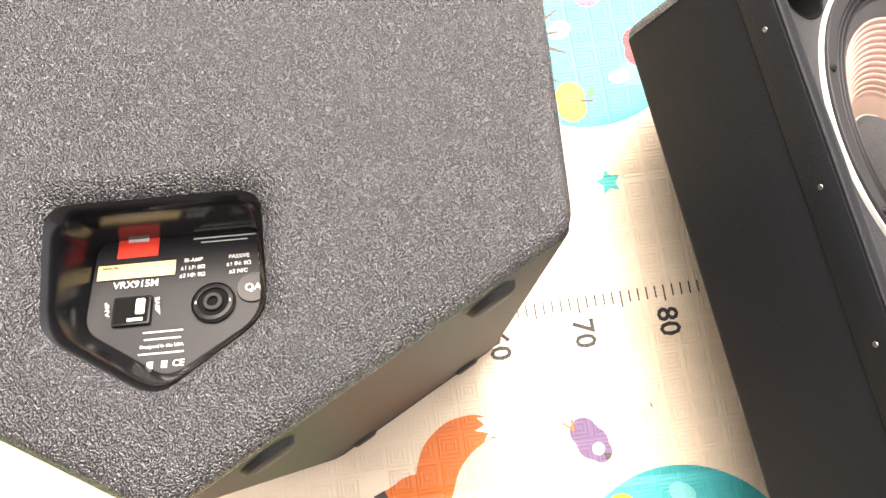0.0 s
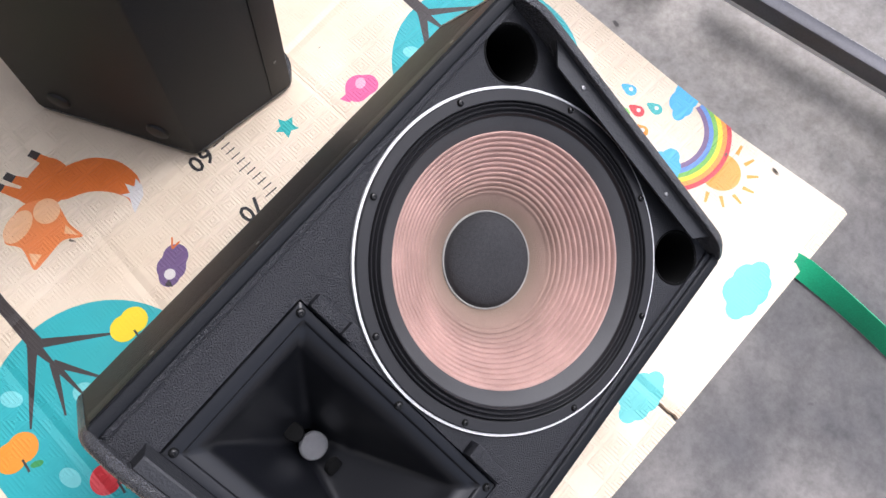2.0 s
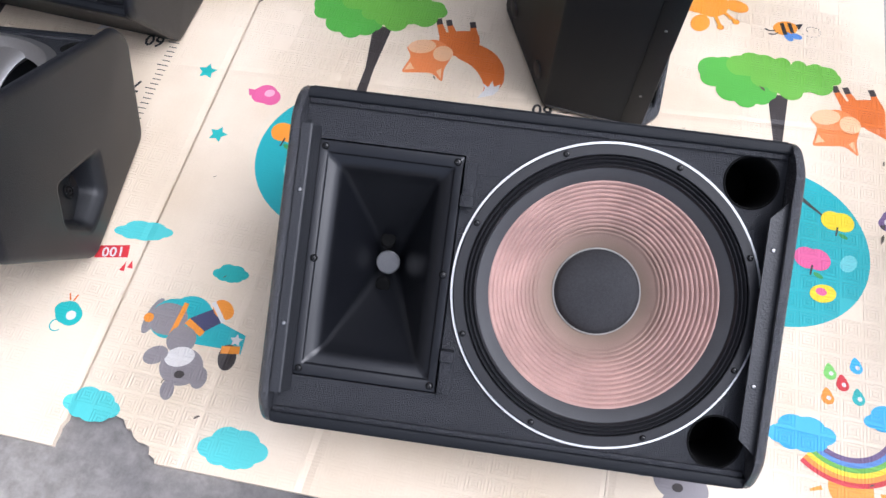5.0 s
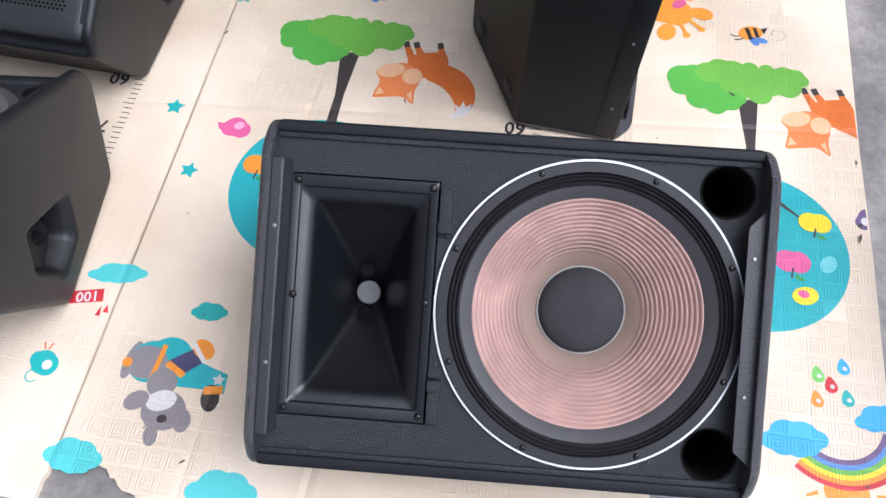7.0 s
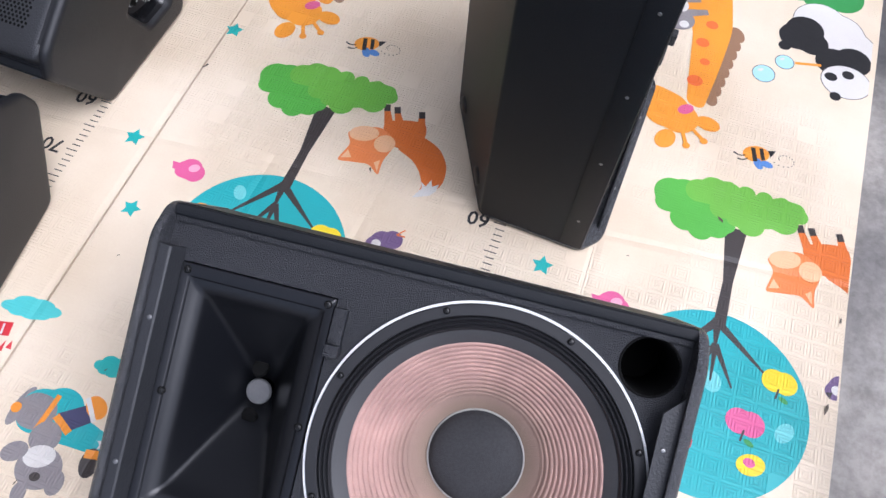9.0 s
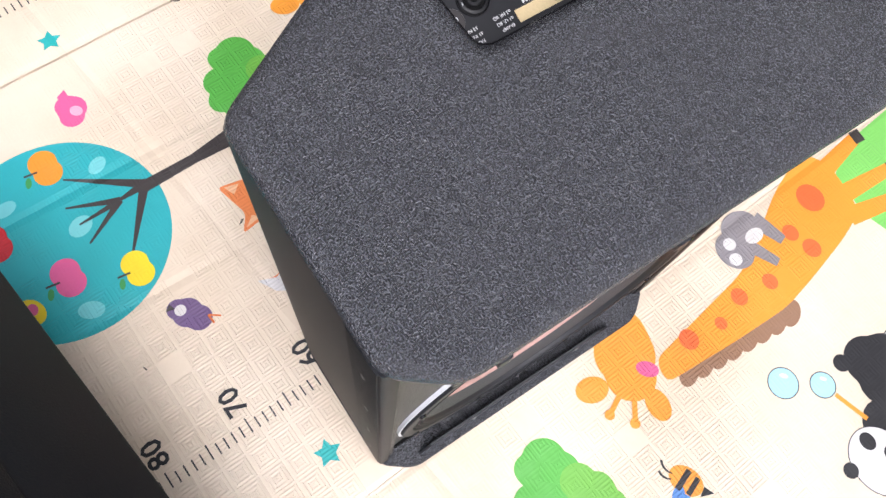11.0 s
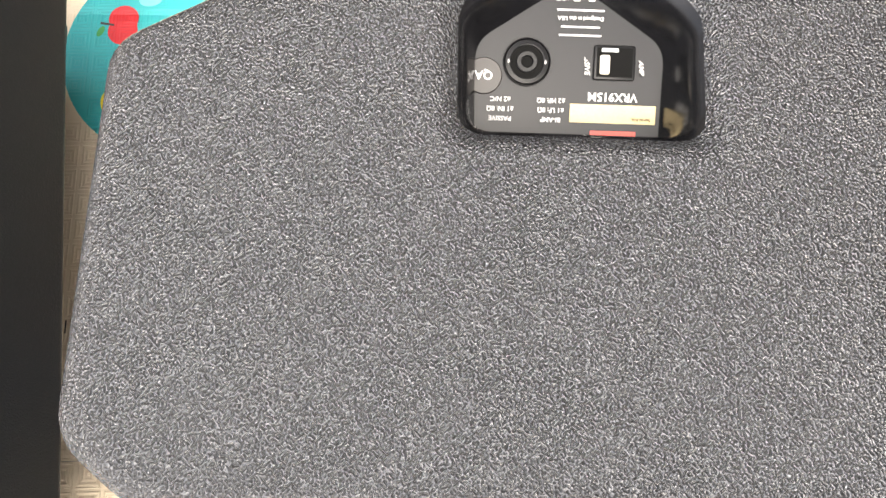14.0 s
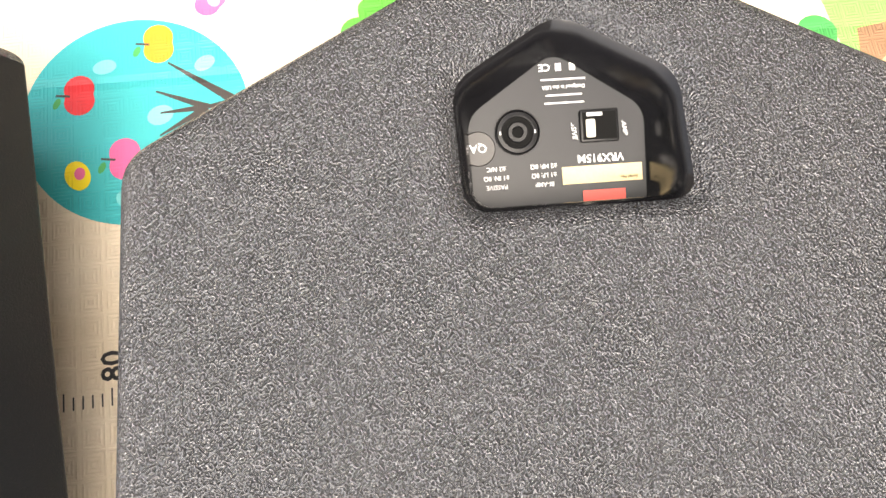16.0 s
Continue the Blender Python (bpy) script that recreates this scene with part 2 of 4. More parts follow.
def part(name, bm, mat, parent=None, label="", smooth=30):
    me = bpy.data.meshes.new(name)
    bmesh.ops.recalc_face_normals(bm, faces=bm.faces)
    bm.to_mesh(me)
    bm.free()
    me.materials.append(mat)
    if smooth:
        for p in me.polygons:
            p.use_smooth = True
        me.set_sharp_from_angle(angle=radians(smooth))
    ob = new(name, me)
    ob.parent = parent
    return tagged(ob, label=label)


def again(ob, m, parent):
    """One more piece on the same mesh."""
    c = new(ob.name.split(".")[0], ob.data)
    c.parent = parent
    c.matrix_basis = m
    return c


def thing(name, m, label, category, group=""):
    ob = new(name)
    ob.matrix_world = m
    return tagged(ob, label, category, group)


def lathe(profile, seg=96, closed=False):
    """Turn a profile of (radius, height) round z."""
    bm = bmesh.new()
    rings = []
    for r, z in profile:
        if r < 1e-6:
            rings.append([bm.verts.new((0, 0, z))])
        else:
            rings.append([bm.verts.new((r * math.cos(2 * math.pi * i / seg), r * math.sin(2 * math.pi * i / seg), z)) for i in range(seg)])
    pairs = list(zip(rings, rings[1:])) + ([(rings[-1], rings[0])] if closed else [])
    for a, b in pairs:
        for i in range(seg):
            j = (i + 1) % seg
            if len(a) == 1 and len(b) == 1:
                continue
            if len(a) == 1:
                bm.faces.new((a[0], b[i], b[j]))
            elif len(b) == 1:
                bm.faces.new((a[i], a[j], b[0]))
            else:
                bm.faces.new((a[i], a[j], b[j], b[i]))
    return bm


def moved(bm, m):
    bmesh.ops.transform(bm, matrix=m, verts=bm.verts)
    return bm


def inset(pts, d):
    """A convex outline, drawn in by d."""
    out, k = [], len(pts)
    area = sum(pts[i][0] * pts[(i + 1) % k][1] - pts[(i + 1) % k][0] * pts[i][1] for i in range(k))
    s = 1 if area > 0 else -1
    for i in range(k):
        (ax, ay), (bx, by), (cx, cy) = pts[i - 1], pts[i], pts[(i + 1) % k]
        l1, l2 = math.hypot(bx - ax, by - ay), math.hypot(cx - bx, cy - by)
        n1, n2 = (-(by - ay) / l1 * s, (bx - ax) / l1 * s), (-(cy - by) / l2 * s, (cx - bx) / l2 * s)
        det = 1 + n1[0] * n2[0] + n1[1] * n2[1]
        out.append((bx + d * (n1[0] + n2[0]) / det, by + d * (n1[1] + n2[1]) / det))
    return out


def rounded(pts, r, seg=5):
    """A convex outline with its corners rounded off."""
    out, k = [], len(pts)
    for i in range(k):
        p, a, b = Vector(pts[i]), Vector(pts[i - 1]), Vector(pts[(i + 1) % k])
        da, db = (a - p), (b - p)
        cut = min(r, da.length * 0.45, db.length * 0.45)
        s, e = p + da.normalized() * cut, p + db.normalized() * cut
        for q in range(seg + 1):
            f = q / seg
            out.append(tuple(s * (1 - f) ** 2 + p * 2 * f * (1 - f) + e * f * f))
    return out


def loft(bm, rings, first=False, last=False):
    """Skin rings of 3D points, each of the same count."""
    vs = [[bm.verts.new(p) for p in ring] for ring in rings]
    for a, b in zip(vs, vs[1:]):
        for i in range(len(a)):
            j = (i + 1) % len(a)
            bm.faces.new((a[i], a[j], b[j], b[i]))
    if first:
        bm.faces.new(list(reversed(vs[0])))
    if last:
        bm.faces.new(vs[-1])
    return vs


def sheet(bm, outline, holes, place):
    """Fill a flat outline with holes; place() turns (a, b) into a point. Returns the rings of vertices."""
    rings, edges = [], []
    for pts in (outline, *holes):
        vs = [bm.verts.new(place(*p)) for p in pts]
        edges += [bm.edges.new((vs[i], vs[(i + 1) % len(vs)])) for i in range(len(vs))]
        rings.append(vs)
    bmesh.ops.triangle_fill(bm, edges=edges, use_beauty=True)
    return rings


def block(x0, x1, y0, y1, z0, z1, bevel=0.002):
    bm = bmesh.new()
    bmesh.ops.create_cube(bm, size=1)
    moved(bm, Matrix.Translation(((x0 + x1) / 2, (y0 + y1) / 2, (z0 + z1) / 2)) @ Matrix.Diagonal((x1 - x0, y1 - y0, z1 - z0, 1)))
    if bevel:
        bmesh.ops.bevel(bm, geom=bm.edges[:], offset=bevel, segments=2, affect="EDGES", profile=0.5)
    return bm


def circle(cx, cy, r, seg=48, ry=None, turn=0.0):
    ry = r if ry is None else ry
    c, s = math.cos(radians(turn)), math.sin(radians(turn))
    out = []
    for i in range(seg):
        a = 2 * math.pi * i / seg
        x, y = r * math.cos(a), ry * math.sin(a)
        out.append((cx + x * c - y * s, cy + x * s + y * c))
    return out


def screw_mesh(r=0.0045, h=0.003):
    """A pan head with a cross recess."""
    bm = lathe([(0, h * 0.55), (r * 0.25, h * 0.6), (r * 0.3, h), (r * 0.7, h * 0.85), (r, h * 0.2), (r, -0.002)], 14)
    return bm


def lettering(name, text, size, mat, parent, m):
    """Printed words as a thin flat mesh."""
    cu = bpy.data.curves.new(name, "FONT")
    cu.body, cu.size, cu.align_x, cu.align_y = text, size, "CENTER", "CENTER"
    cu.resolution_u, cu.offset = 2, size * 0.018
    tmp = bpy.data.objects.new(name, cu)
    me = bpy.data.meshes.new_from_object(tmp)
    bpy.data.objects.remove(tmp)
    me.materials.clear()
    me.materials.append(mat)
    ob = new(name, me)
    ob.parent = parent
    ob.matrix_basis = m
    return ob


# ---- ground ----
bm = bmesh.new()
bmesh.ops.create_grid(bm, x_segments=8, y_segments=8, size=60)
ground = part("ground", moved(bm, pose(0, 0, -0.012)), CONCRETE)
tagged(ground, "stained grey concrete floor with dark blotches", "ground", kind="structure")

# ---- unseen walls added to close the yard and block sky light ----
PLASTER = material("added_wall_render", (0.17, 0.16, 0.15), 0.85, spread=0.2, grain=6, bump=0.4, bump_scale=90)
tagged(part("added_wall_west", block(-3.0, -2.8, -4.5, 2.6, -0.012, 6.5, 0.01), PLASTER), "plain unseen wall, added to block sky light", "wall", kind="structure")
tagged(part("added_wall_north", block(-5.0, 5.0, 2.6, 2.8, -0.012, 6.5, 0.01), PLASTER), "plain unseen wall, added to block sky light", "wall", kind="structure")

# ---- play mat ----
PERIOD = 0.845
play_mat = thing("play_mat", pose(0, 0, 0), "cream foam play mat with printed trees, folded and torn", "play mat")
LEFT, FOLD_A, FOLD_B, RIGHT, NEAR, FAR = -1.95, -0.70, 0.186, 0.652, -0.838, 1.17


def mat_panel(outline, label=""):
    bm = bmesh.new()
    rings = sheet(bm, outline, [], lambda a, b: (a, b, 0.0))
    top = rings[0]
    low = [bm.verts.new((v.co.x, v.co.y, -0.0115)) for v in top]
    for i in range(len(top)):
        j = (i + 1) % len(top)
        bm.faces.new((top[i], top[j], low[j], low[i]))
    bm.faces.new(low)
    return part("panel", bm, MAT_CREAM, play_mat, label, smooth=0)


rnd = random.Random(4)


def jagged(a, b, n, wob):
    """A torn line from a to b."""
    return [(a[0] + (b[0] - a[0]) * i / n + rnd.uniform(-wob, wob), a[1] + (b[1] - a[1]) * i / n + rnd.uniform(-wob, wob)) for i in range(1, n)]


G = 0.002
mat_panel([(LEFT, NEAR - 0.03), (FOLD_A - 0.004, NEAR - 0.014)] + jagged((FOLD_A - 0.004, NEAR - 0.014), (FOLD_A - G, -0.785), 6, 0.003) + [(FOLD_A - G, -0.785), (FOLD_A - G, FAR), (LEFT, FAR)])
mat_panel([(FOLD_A + G, -0.782)] + jagged((FOLD_A + G, -0.782), (-0.632, -0.778), 6, 0.004) + [(-0.632, -0.778)]
          + jagged((-0.632, -0.778), (-0.56, -0.815), 7, 0.006) + [(-0.56, -0.815)] + jagged((-0.56, -0.815), (-0.53, -0.842), 4, 0.005)
          + [(-0.53, -0.842), (-0.22, -0.832), (FOLD_B - 0.004, NEAR)] + jagged((FOLD_B - 0.004, NEAR), (FOLD_B - 0.003, -0.74), 9, 0.002)
          + [(FOLD_B - 0.0004, -0.735), (FOLD_B - 0.0004, FAR), (FOLD_A + G, FAR)])
mat_panel([(FOLD_B + 0.003, NEAR)] + [(0.40, NEAR + 0.002), (RIGHT + 0.008, NEAR + 0.003), (RIGHT + 0.012, NEAR + 0.012), (RIGHT - 0.006, -0.6), (RIGHT, -0.2), (RIGHT - 0.002, 0.05), (RIGHT + 0.008, 0.7), (RIGHT + 0.01, FAR + 0.03), (FOLD_B + 0.0004, FAR), (FOLD_B + 0.0004, -0.735)]
          + list(reversed(jagged((FOLD_B + 0.003, NEAR), (FOLD_B + 0.0005, -0.74), 9, 0.002))))

# print: every motif is a flat patch of ink; plain coloured shapes only
TEAL, GREEN, BARK, ORANGE, RUST = ink("teal", (0.03, 0.40, 0.43)), ink("leaf_green", (0.16, 0.45, 0.06)), ink("bark", (0.05, 0.042, 0.04)), ink("orange", (0.85, 0.30, 0.03)), ink("rust", (0.70, 0.17, 0.03))
YELLOW, PINK, RED, PURPLE, STAR = ink("yellow", (0.85, 0.66, 0.02)), ink("pink", (0.70, 0.12, 0.30)), ink("red", (0.62, 0.03, 0.04)), ink("purple", (0.16, 0.10, 0.22)), ink("sea_green", (0.03, 0.42, 0.40))
SKY, BLUE, GREY, LIGHT, BLACK = ink("sky_blue", (0.05, 0.42, 0.75)), ink("blue", (0.10, 0.25, 0.60)), ink("grey", (0.26, 0.24, 0.25)), ink("pale", (0.70, 0.68, 0.66)), ink("black", (0.02, 0.02, 0.022))
PEACH, LAWN, BROWN, GOLD, DEEP = ink("peach", (0.85, 0.50, 0.28)), ink("lawn_green", (0.22, 0.62, 0.13)), ink("brown", (0.30, 0.17, 0.10)), ink("gold", (0.85, 0.33, 0.035)), ink("deep_green", (0.05, 0.30, 0.08))
NAVY, LEAFBLUE = ink("navy", (0.06, 0.06, 0.13)), ink("pale_teal", (0.18, 0.60, 0.62))


def blob(circles, seg=72, squeeze=None):
    """The outline round a bunch of circles (x, y, r), seen from their middle."""
    cx, cy = sum(c[0] for c in circles) / len(circles), sum(c[1] for c in circles) / len(circles)
    out = []
    for i in range(seg):
        a = 2 * math.pi * i / seg
        d = (math.cos(a), math.sin(a))
        best = 0.002
        for x, y, r in circles:
            px, py = x - cx, y - cy
            along = px * d[0] + py * d[1]
            off2 = px * px + py * py - along * along
            if off2 < r * r:
                best = max(best, along + math.sqrt(r * r - off2))
        out.append((cx + d[0] * best, cy + d[1] * best))
    return out


def cloud(cx, cy, w, h, turn=0.0):
    c, s = math.cos(radians(turn)), math.sin(radians(turn))
    bunch = [(-0.36, -0.02, 0.2), (-0.12, 0.16, 0.26), (0.14, 0.12, 0.27), (0.36, 0.0, 0.2), (0.05, -0.14, 0.24), (-0.2, -0.14, 0.2), (0.22, -0.16, 0.18)]
    pts = blob(bunch, 84)
    return [(cx + (x * w) * c - (y * h * 1.3) * s, cy + (x * w) * s + (y * h * 1.3) * c) for x, y in pts]


def star(cx, cy, r, turn=90, k=0.5):
    return [(cx + (r if i % 2 == 0 else r * k) * math.cos(radians(turn + 36 * i)), cy + (r if i % 2 == 0 else r * k) * math.sin(radians(turn + 36 * i))) for i in range(10)]


def bar(x0, y0, x1, y1, w0, w1=None):
    w1 = w0 if w1 is None else w1
    d = Vector((x1 - x0, y1 - y0)).normalized()
    n = Vector((-d.y, d.x))
    return [(x0 + n.x * w0 / 2, y0 + n.y * w0 / 2), (x0 - n.x * w0 / 2, y0 - n.y * w0 / 2), (x1 - n.x * w1 / 2, y1 - n.y * w1 / 2), (x1 + n.x * w1 / 2, y1 + n.y * w1 / 2)]


def ribbon(fn, w0, w1, n=18):
    """A band along the curve fn(0..1), from width w0 to w1."""
    left, right = [], []
    for i in range(n + 1):
        t = i / n
        p, q = Vector(fn(t)), Vector(fn(min(1, t + 0.01))) - Vector(fn(max(0, t - 0.01)))
        d = q.normalized()
        w = (w0 + (w1 - w0) * t) / 2
        left.append((p.x - d.y * w, p.y + d.x * w))
        right.append((p.x + d.y * w, p.y - d.x * w))
    return left + list(reversed(right))


def arc(cx, cy, r, a0, a1):
    return lambda t: (cx + r * math.cos(radians(a0 + (a1 - a0) * t)), cy + r * math.sin(radians(a0 + (a1 - a0) * t)))


def motif(name, shapes, layer=0):
    """A printed picture, once in every repeat that still lies on the sheet; shapes are (outline, ink)."""
    for k in (-2, -1, 0):
        dx = k * PERIOD
        base = None
        for i, (pts, mat) in enumerate(shapes):
            bm = bmesh.new()
            vs = [bm.verts.new((x + dx, y, 0.0002 + 0.00004 * (i + layer))) for x, y in pts]
            es = [bm.edges.new((vs[q], vs[(q + 1) % len(vs)])) for q in range(len(vs))]
            bmesh.ops.triangle_fill(bm, edges=es, use_beauty=True)
            for co, no in (((RIGHT - 0.004, 0, 0), (1, 0, 0)), ((LEFT, 0, 0), (-1, 0, 0)), ((0, NEAR + 0.004, 0), (0, -1, 0)), ((0, FAR - 0.004, 0), (0, 1, 0))):
                bmesh.ops.bisect_plane(bm, geom=bm.verts[:] + bm.edges[:] + bm.faces[:], plane_co=co, plane_no=no, clear_outer=True)
            if not bm.faces:
                bm.free()
                continue
            for f in bm.faces:
                if f.normal.z < 0:
                    f.normal_flip()
            me = bpy.data.meshes.new(name)
            bm.to_mesh(me)
            bm.free()
            me.materials.append(mat)
            ob = new(name if base is None else "ink_patch", me)
            ob.parent = play_mat if base is None else base
            base = base or ob


def fruit(x, y, r, mat, turn=-80):
    c, s = math.cos(radians(turn)), math.sin(radians(turn))
    return [(blob([(x - 0.35 * r, y, 0.75 * r), (x + 0.35 * r, y, 0.75 * r)], 30), mat), (bar(x, y - 0.45 * r, x - 0.12 * r, y - 1.15 * r, 0.12 * r), BARK), (circle(x + 0.35 * r, y - 1.1 * r, 0.32 * r, 14, 0.16 * r, -25), DEEP)]


# tree with its round foot
foot = [(circle(0.441, -0.205, 0.168, 72), TEAL),
        (circle(0.44, -0.17, 0.016, 16, 0.02, 20), LEAFBLUE), (circle(0.57, -0.22, 0.014, 16, 0.02, -30), LEAFBLUE), (circle(0.36, -0.10, 0.012, 16, 0.017, 30), LEAFBLUE), (circle(0.35, -0.25, 0.012, 16, 0.018, 10), LEAFBLUE)]
foot += [([(0.412, 0.15), (0.454, 0.15), (0.445, 0.03), (0.446, -0.068), (0.424, -0.068), (0.427, 0.03)], BARK)]
for x0, y0, x1, y1, w in ((0.431, -0.055, 0.353, -0.155, 0.016), (0.431, -0.055, 0.529, -0.13, 0.016), (0.431, -0.05, 0.435, -0.11, 0.018), (0.435, -0.1, 0.40, -0.175, 0.012), (0.435, -0.1, 0.437, -0.17, 0.011), (0.435, -0.1, 0.474, -0.172, 0.012)):
    foot.append((bar(x0, y0, x1, y1, w, 0.003), BARK))
foot += fruit(0.319, -0.168, 0.03, ORANGE) + fruit(0.551, -0.133, 0.028, YELLOW) + fruit(0.505, -0.224, 0.03, PINK) + fruit(0.394, -0.288, 0.03, RED)
foot += [(circle(0.524, -0.292, 0.024, 24, 0.018, 20), YELLOW), (circle(0.521, -0.289, 0.01, 14, 0.008), PINK)]
motif("printed_tree", foot)
crown = [(0.300, 0.190, 0.034), (0.295, 0.165, 0.022), (0.325, 0.200, 0.030), (0.335, 0.140, 0.028), (0.368, 0.126, 0.024), (0.398, 0.138, 0.022), (0.415, 0.150, 0.016), (0.36, 0.185, 0.035)]
top = [(0.352, 0.212, 0.028), (0.376, 0.228, 0.026), (0.405, 0.232, 0.022), (0.44, 0.236, 0.018), (0.475, 0.237, 0.016), (0.51, 0.236, 0.016), (0.535, 0.228, 0.020), (0.545, 0.218, 0.017), (0.517, 0.196, 0.028), (0.483, 0.192, 0.024), (0.458, 0.168, 0.026), (0.428, 0.172, 0.018), (0.398, 0.185, 0.022)]
motif("printed_crown", [(blob(crown, 110), ink("leaf_shade", (0.10, 0.42, 0.06))), (blob(top, 110), GREEN)], 12)
# long-tailed orange animal shape
fox = [(rounded([(0.600, 0.103), (0.618, 0.148), (0.652, 0.146), (0.688, 0.130), (0.714, 0.095), (0.720, 0.052), (0.703, 0.018), (0.673, 0.003), (0.684, 0.030), (0.670, 0.060), (0.645, 0.086)], 0.016, 4), RUST),
       ([(0.673, 0.003), (0.684, 0.030), (0.678, 0.044), (0.690, 0.036), (0.695, 0.055), (0.702, 0.040), (0.713, 0.050), (0.712, 0.032), (0.703, 0.018)], LIGHT),
       (rounded([(0.566, 0.125), (0.556, 0.158), (0.600, 0.176), (0.640, 0.182), (0.651, 0.145), (0.636, 0.114), (0.600, 0.100)], 0.016, 4), RUST)]
for x0, y0, x1, y1 in ((0.567, 0.155, 0.550, 0.190), (0.588, 0.162, 0.572, 0.191), (0.634, 0.165, 0.624, 0.196)):
    fox += [(bar(x0, y0, x1, y1, 0.018, 0.012), RUST), (bar(x1 + 0.003, y1 - 0.006, x1 - 0.003, y1 + 0.010, 0.013), BARK)]
fox += [(rounded([(0.496, 0.106), (0.514, 0.082), (0.502, 0.034), (0.530, 0.040), (0.566, 0.048), (0.594, 0.026), (0.589, 0.062), (0.600, 0.108), (0.584, 0.128), (0.556, 0.140), (0.524, 0.130)], 0.010, 3), ink("fox_orange", (0.80, 0.24, 0.07))),
        (circle(0.530, 0.114, 0.030, 24, 0.019, 20), PEACH), (circle(0.578, 0.104, 0.021, 24, 0.022, -30), PEACH), ([(0.508, 0.043), (0.515, 0.066), (0.528, 0.050)], PEACH), ([(0.588, 0.036), (0.574, 0.054), (0.584, 0.064)], PEACH)]
motif("printed_fox_shape", fox)
# small birds as plain drops
motif("printed_pink_bird", [(blob([(0.245, -0.084, 0.024), (0.258, -0.09, 0.02), (0.236, -0.088, 0.02)], 36), PINK), ([(0.226, -0.078), (0.205, -0.078), (0.212, -0.094), (0.228, -0.094)], PINK), (circle(0.252, -0.08, 0.011, 18, 0.009, 30), ink("rose", (0.85, 0.42, 0.55)))])
motif("printed_purple_bird", [(blob([(0.655, -0.108, 0.023), (0.672, -0.098, 0.02), (0.642, -0.118, 0.016)], 36), PURPLE), (circle(0.646, -0.115, 0.009, 16), LIGHT), (bar(0.676, -0.085, 0.688, -0.07, 0.003), RUST), (bar(0.676, -0.085, 0.692, -0.084, 0.003), RUST), ([(0.628, -0.124), (0.636, -0.134), (0.64, -0.12)], BARK)])
motif("printed_teal_bird", [(blob([(0.062, -0.628, 0.022), (0.07, -0.632, 0.02), (0.05, -0.624, 0.014)], 36), STAR), (circle(0.07, -0.632, 0.009, 16), LIGHT), (bar(0.056, -0.605, 0.05, -0.592, 0.003), RUST), (bar(0.062, -0.605, 0.066, -0.592, 0.003), RUST), (ribbon(arc(0.052, -0.655, 0.011, 60, 330), 0.003, 0.002), STAR)])
motif("printed_bee", [(circle(0.444, 0.341, 0.027, 30, 0.02, 20), GOLD), (circle(0.452, 0.318, 0.014, 18, 0.009, -60), BLUE), (circle(0.468, 0.322, 0.013, 18, 0.008, -10), BLUE), (bar(0.436, 0.355, 0.445, 0.322, 0.009), BLACK), (bar(0.452, 0.358, 0.46, 0.33, 0.008), BLACK), ([(0.466, 0.357), (0.482, 0.362), (0.473, 0.342)], BLACK), (ribbon(arc(0.415, 0.333, 0.016, 250, 330), 0.004, 0.002), BLACK), (ribbon(arc(0.412, 0.345, 0.018, 230, 310), 0.004, 0.002), BLACK)])
trail = []
for i in range(15):
    a = radians(200 - 24 * i)
    trail.append((circle(0.500 + (0.010 + 0.0011 * i) * math.cos(a), 0.345 + (0.008 + 0.0008 * i) * math.sin(a), 0.0013, 8), BLACK))
motif("printed_trail", trail)
for x, y, r, a in ((0.105, -0.053, 0.021, 92), (0.184, -0.202, 0.02, 80), (0.159, 0.277, 0.021, 95)):
    motif("printed_star", [(star(x, y, r, a, 0.52), STAR)])
for x, y, w, h, a in ((0.431, -0.792, 0.105, 0.065, 5), (0.175, -0.775, 0.09, 0.055, 0), (0.128, -0.444, 0.10, 0.04, 8), (0.318, -0.492, 0.06, 0.035, 5)):
    motif("printed_cloud", [(cloud(x, y, w, h, a), ink("cloud_teal", (0.10, 0.55, 0.55)) if w > 0.07 else STAR)])
# rainbow with clouds, drops and sun
bow = [(circle(0.568, -0.632, 0.036, 40), GOLD)]
for a in range(190, 360, 28):
    bow.append((bar(0.568 + 0.046 * math.cos(radians(a)), -0.632 + 0.046 * math.sin(radians(a)), 0.568 + 0.066 * math.cos(radians(a + 4)), -0.632 + 0.066 * math.sin(radians(a + 4)), 0.007, 0.004), GOLD))
for i, c in enumerate((RED, ORANGE, YELLOW, GREEN, BLUE, PURPLE)):
    bow.append((ribbon(arc(0.563, -0.508, 0.118 - 0.008 * i, 232, 345), 0.0085, 0.0085, 26), c))
bow += [(cloud(0.49, -0.56, 0.10, 0.06, 8), SKY), (cloud(0.636, -0.503, 0.085, 0.045, 15), SKY)]
motif("printed_rainbow", bow)
for x, y, c in ((0.536, -0.439, LAWN), (0.580, -0.419, SKY), (0.557, -0.455, RED), (0.532, -0.484, ORANGE), (0.583, -0.475, STAR)):
    motif("printed_drop", [(blob([(x, y - 0.004, 0.011), (x - 0.001, y + 0.004, 0.008), (x - 0.002, y + 0.011, 0.004)], 24), c), (circle(x + 0.002, y - 0.003, 0.004, 12), LIGHT)])
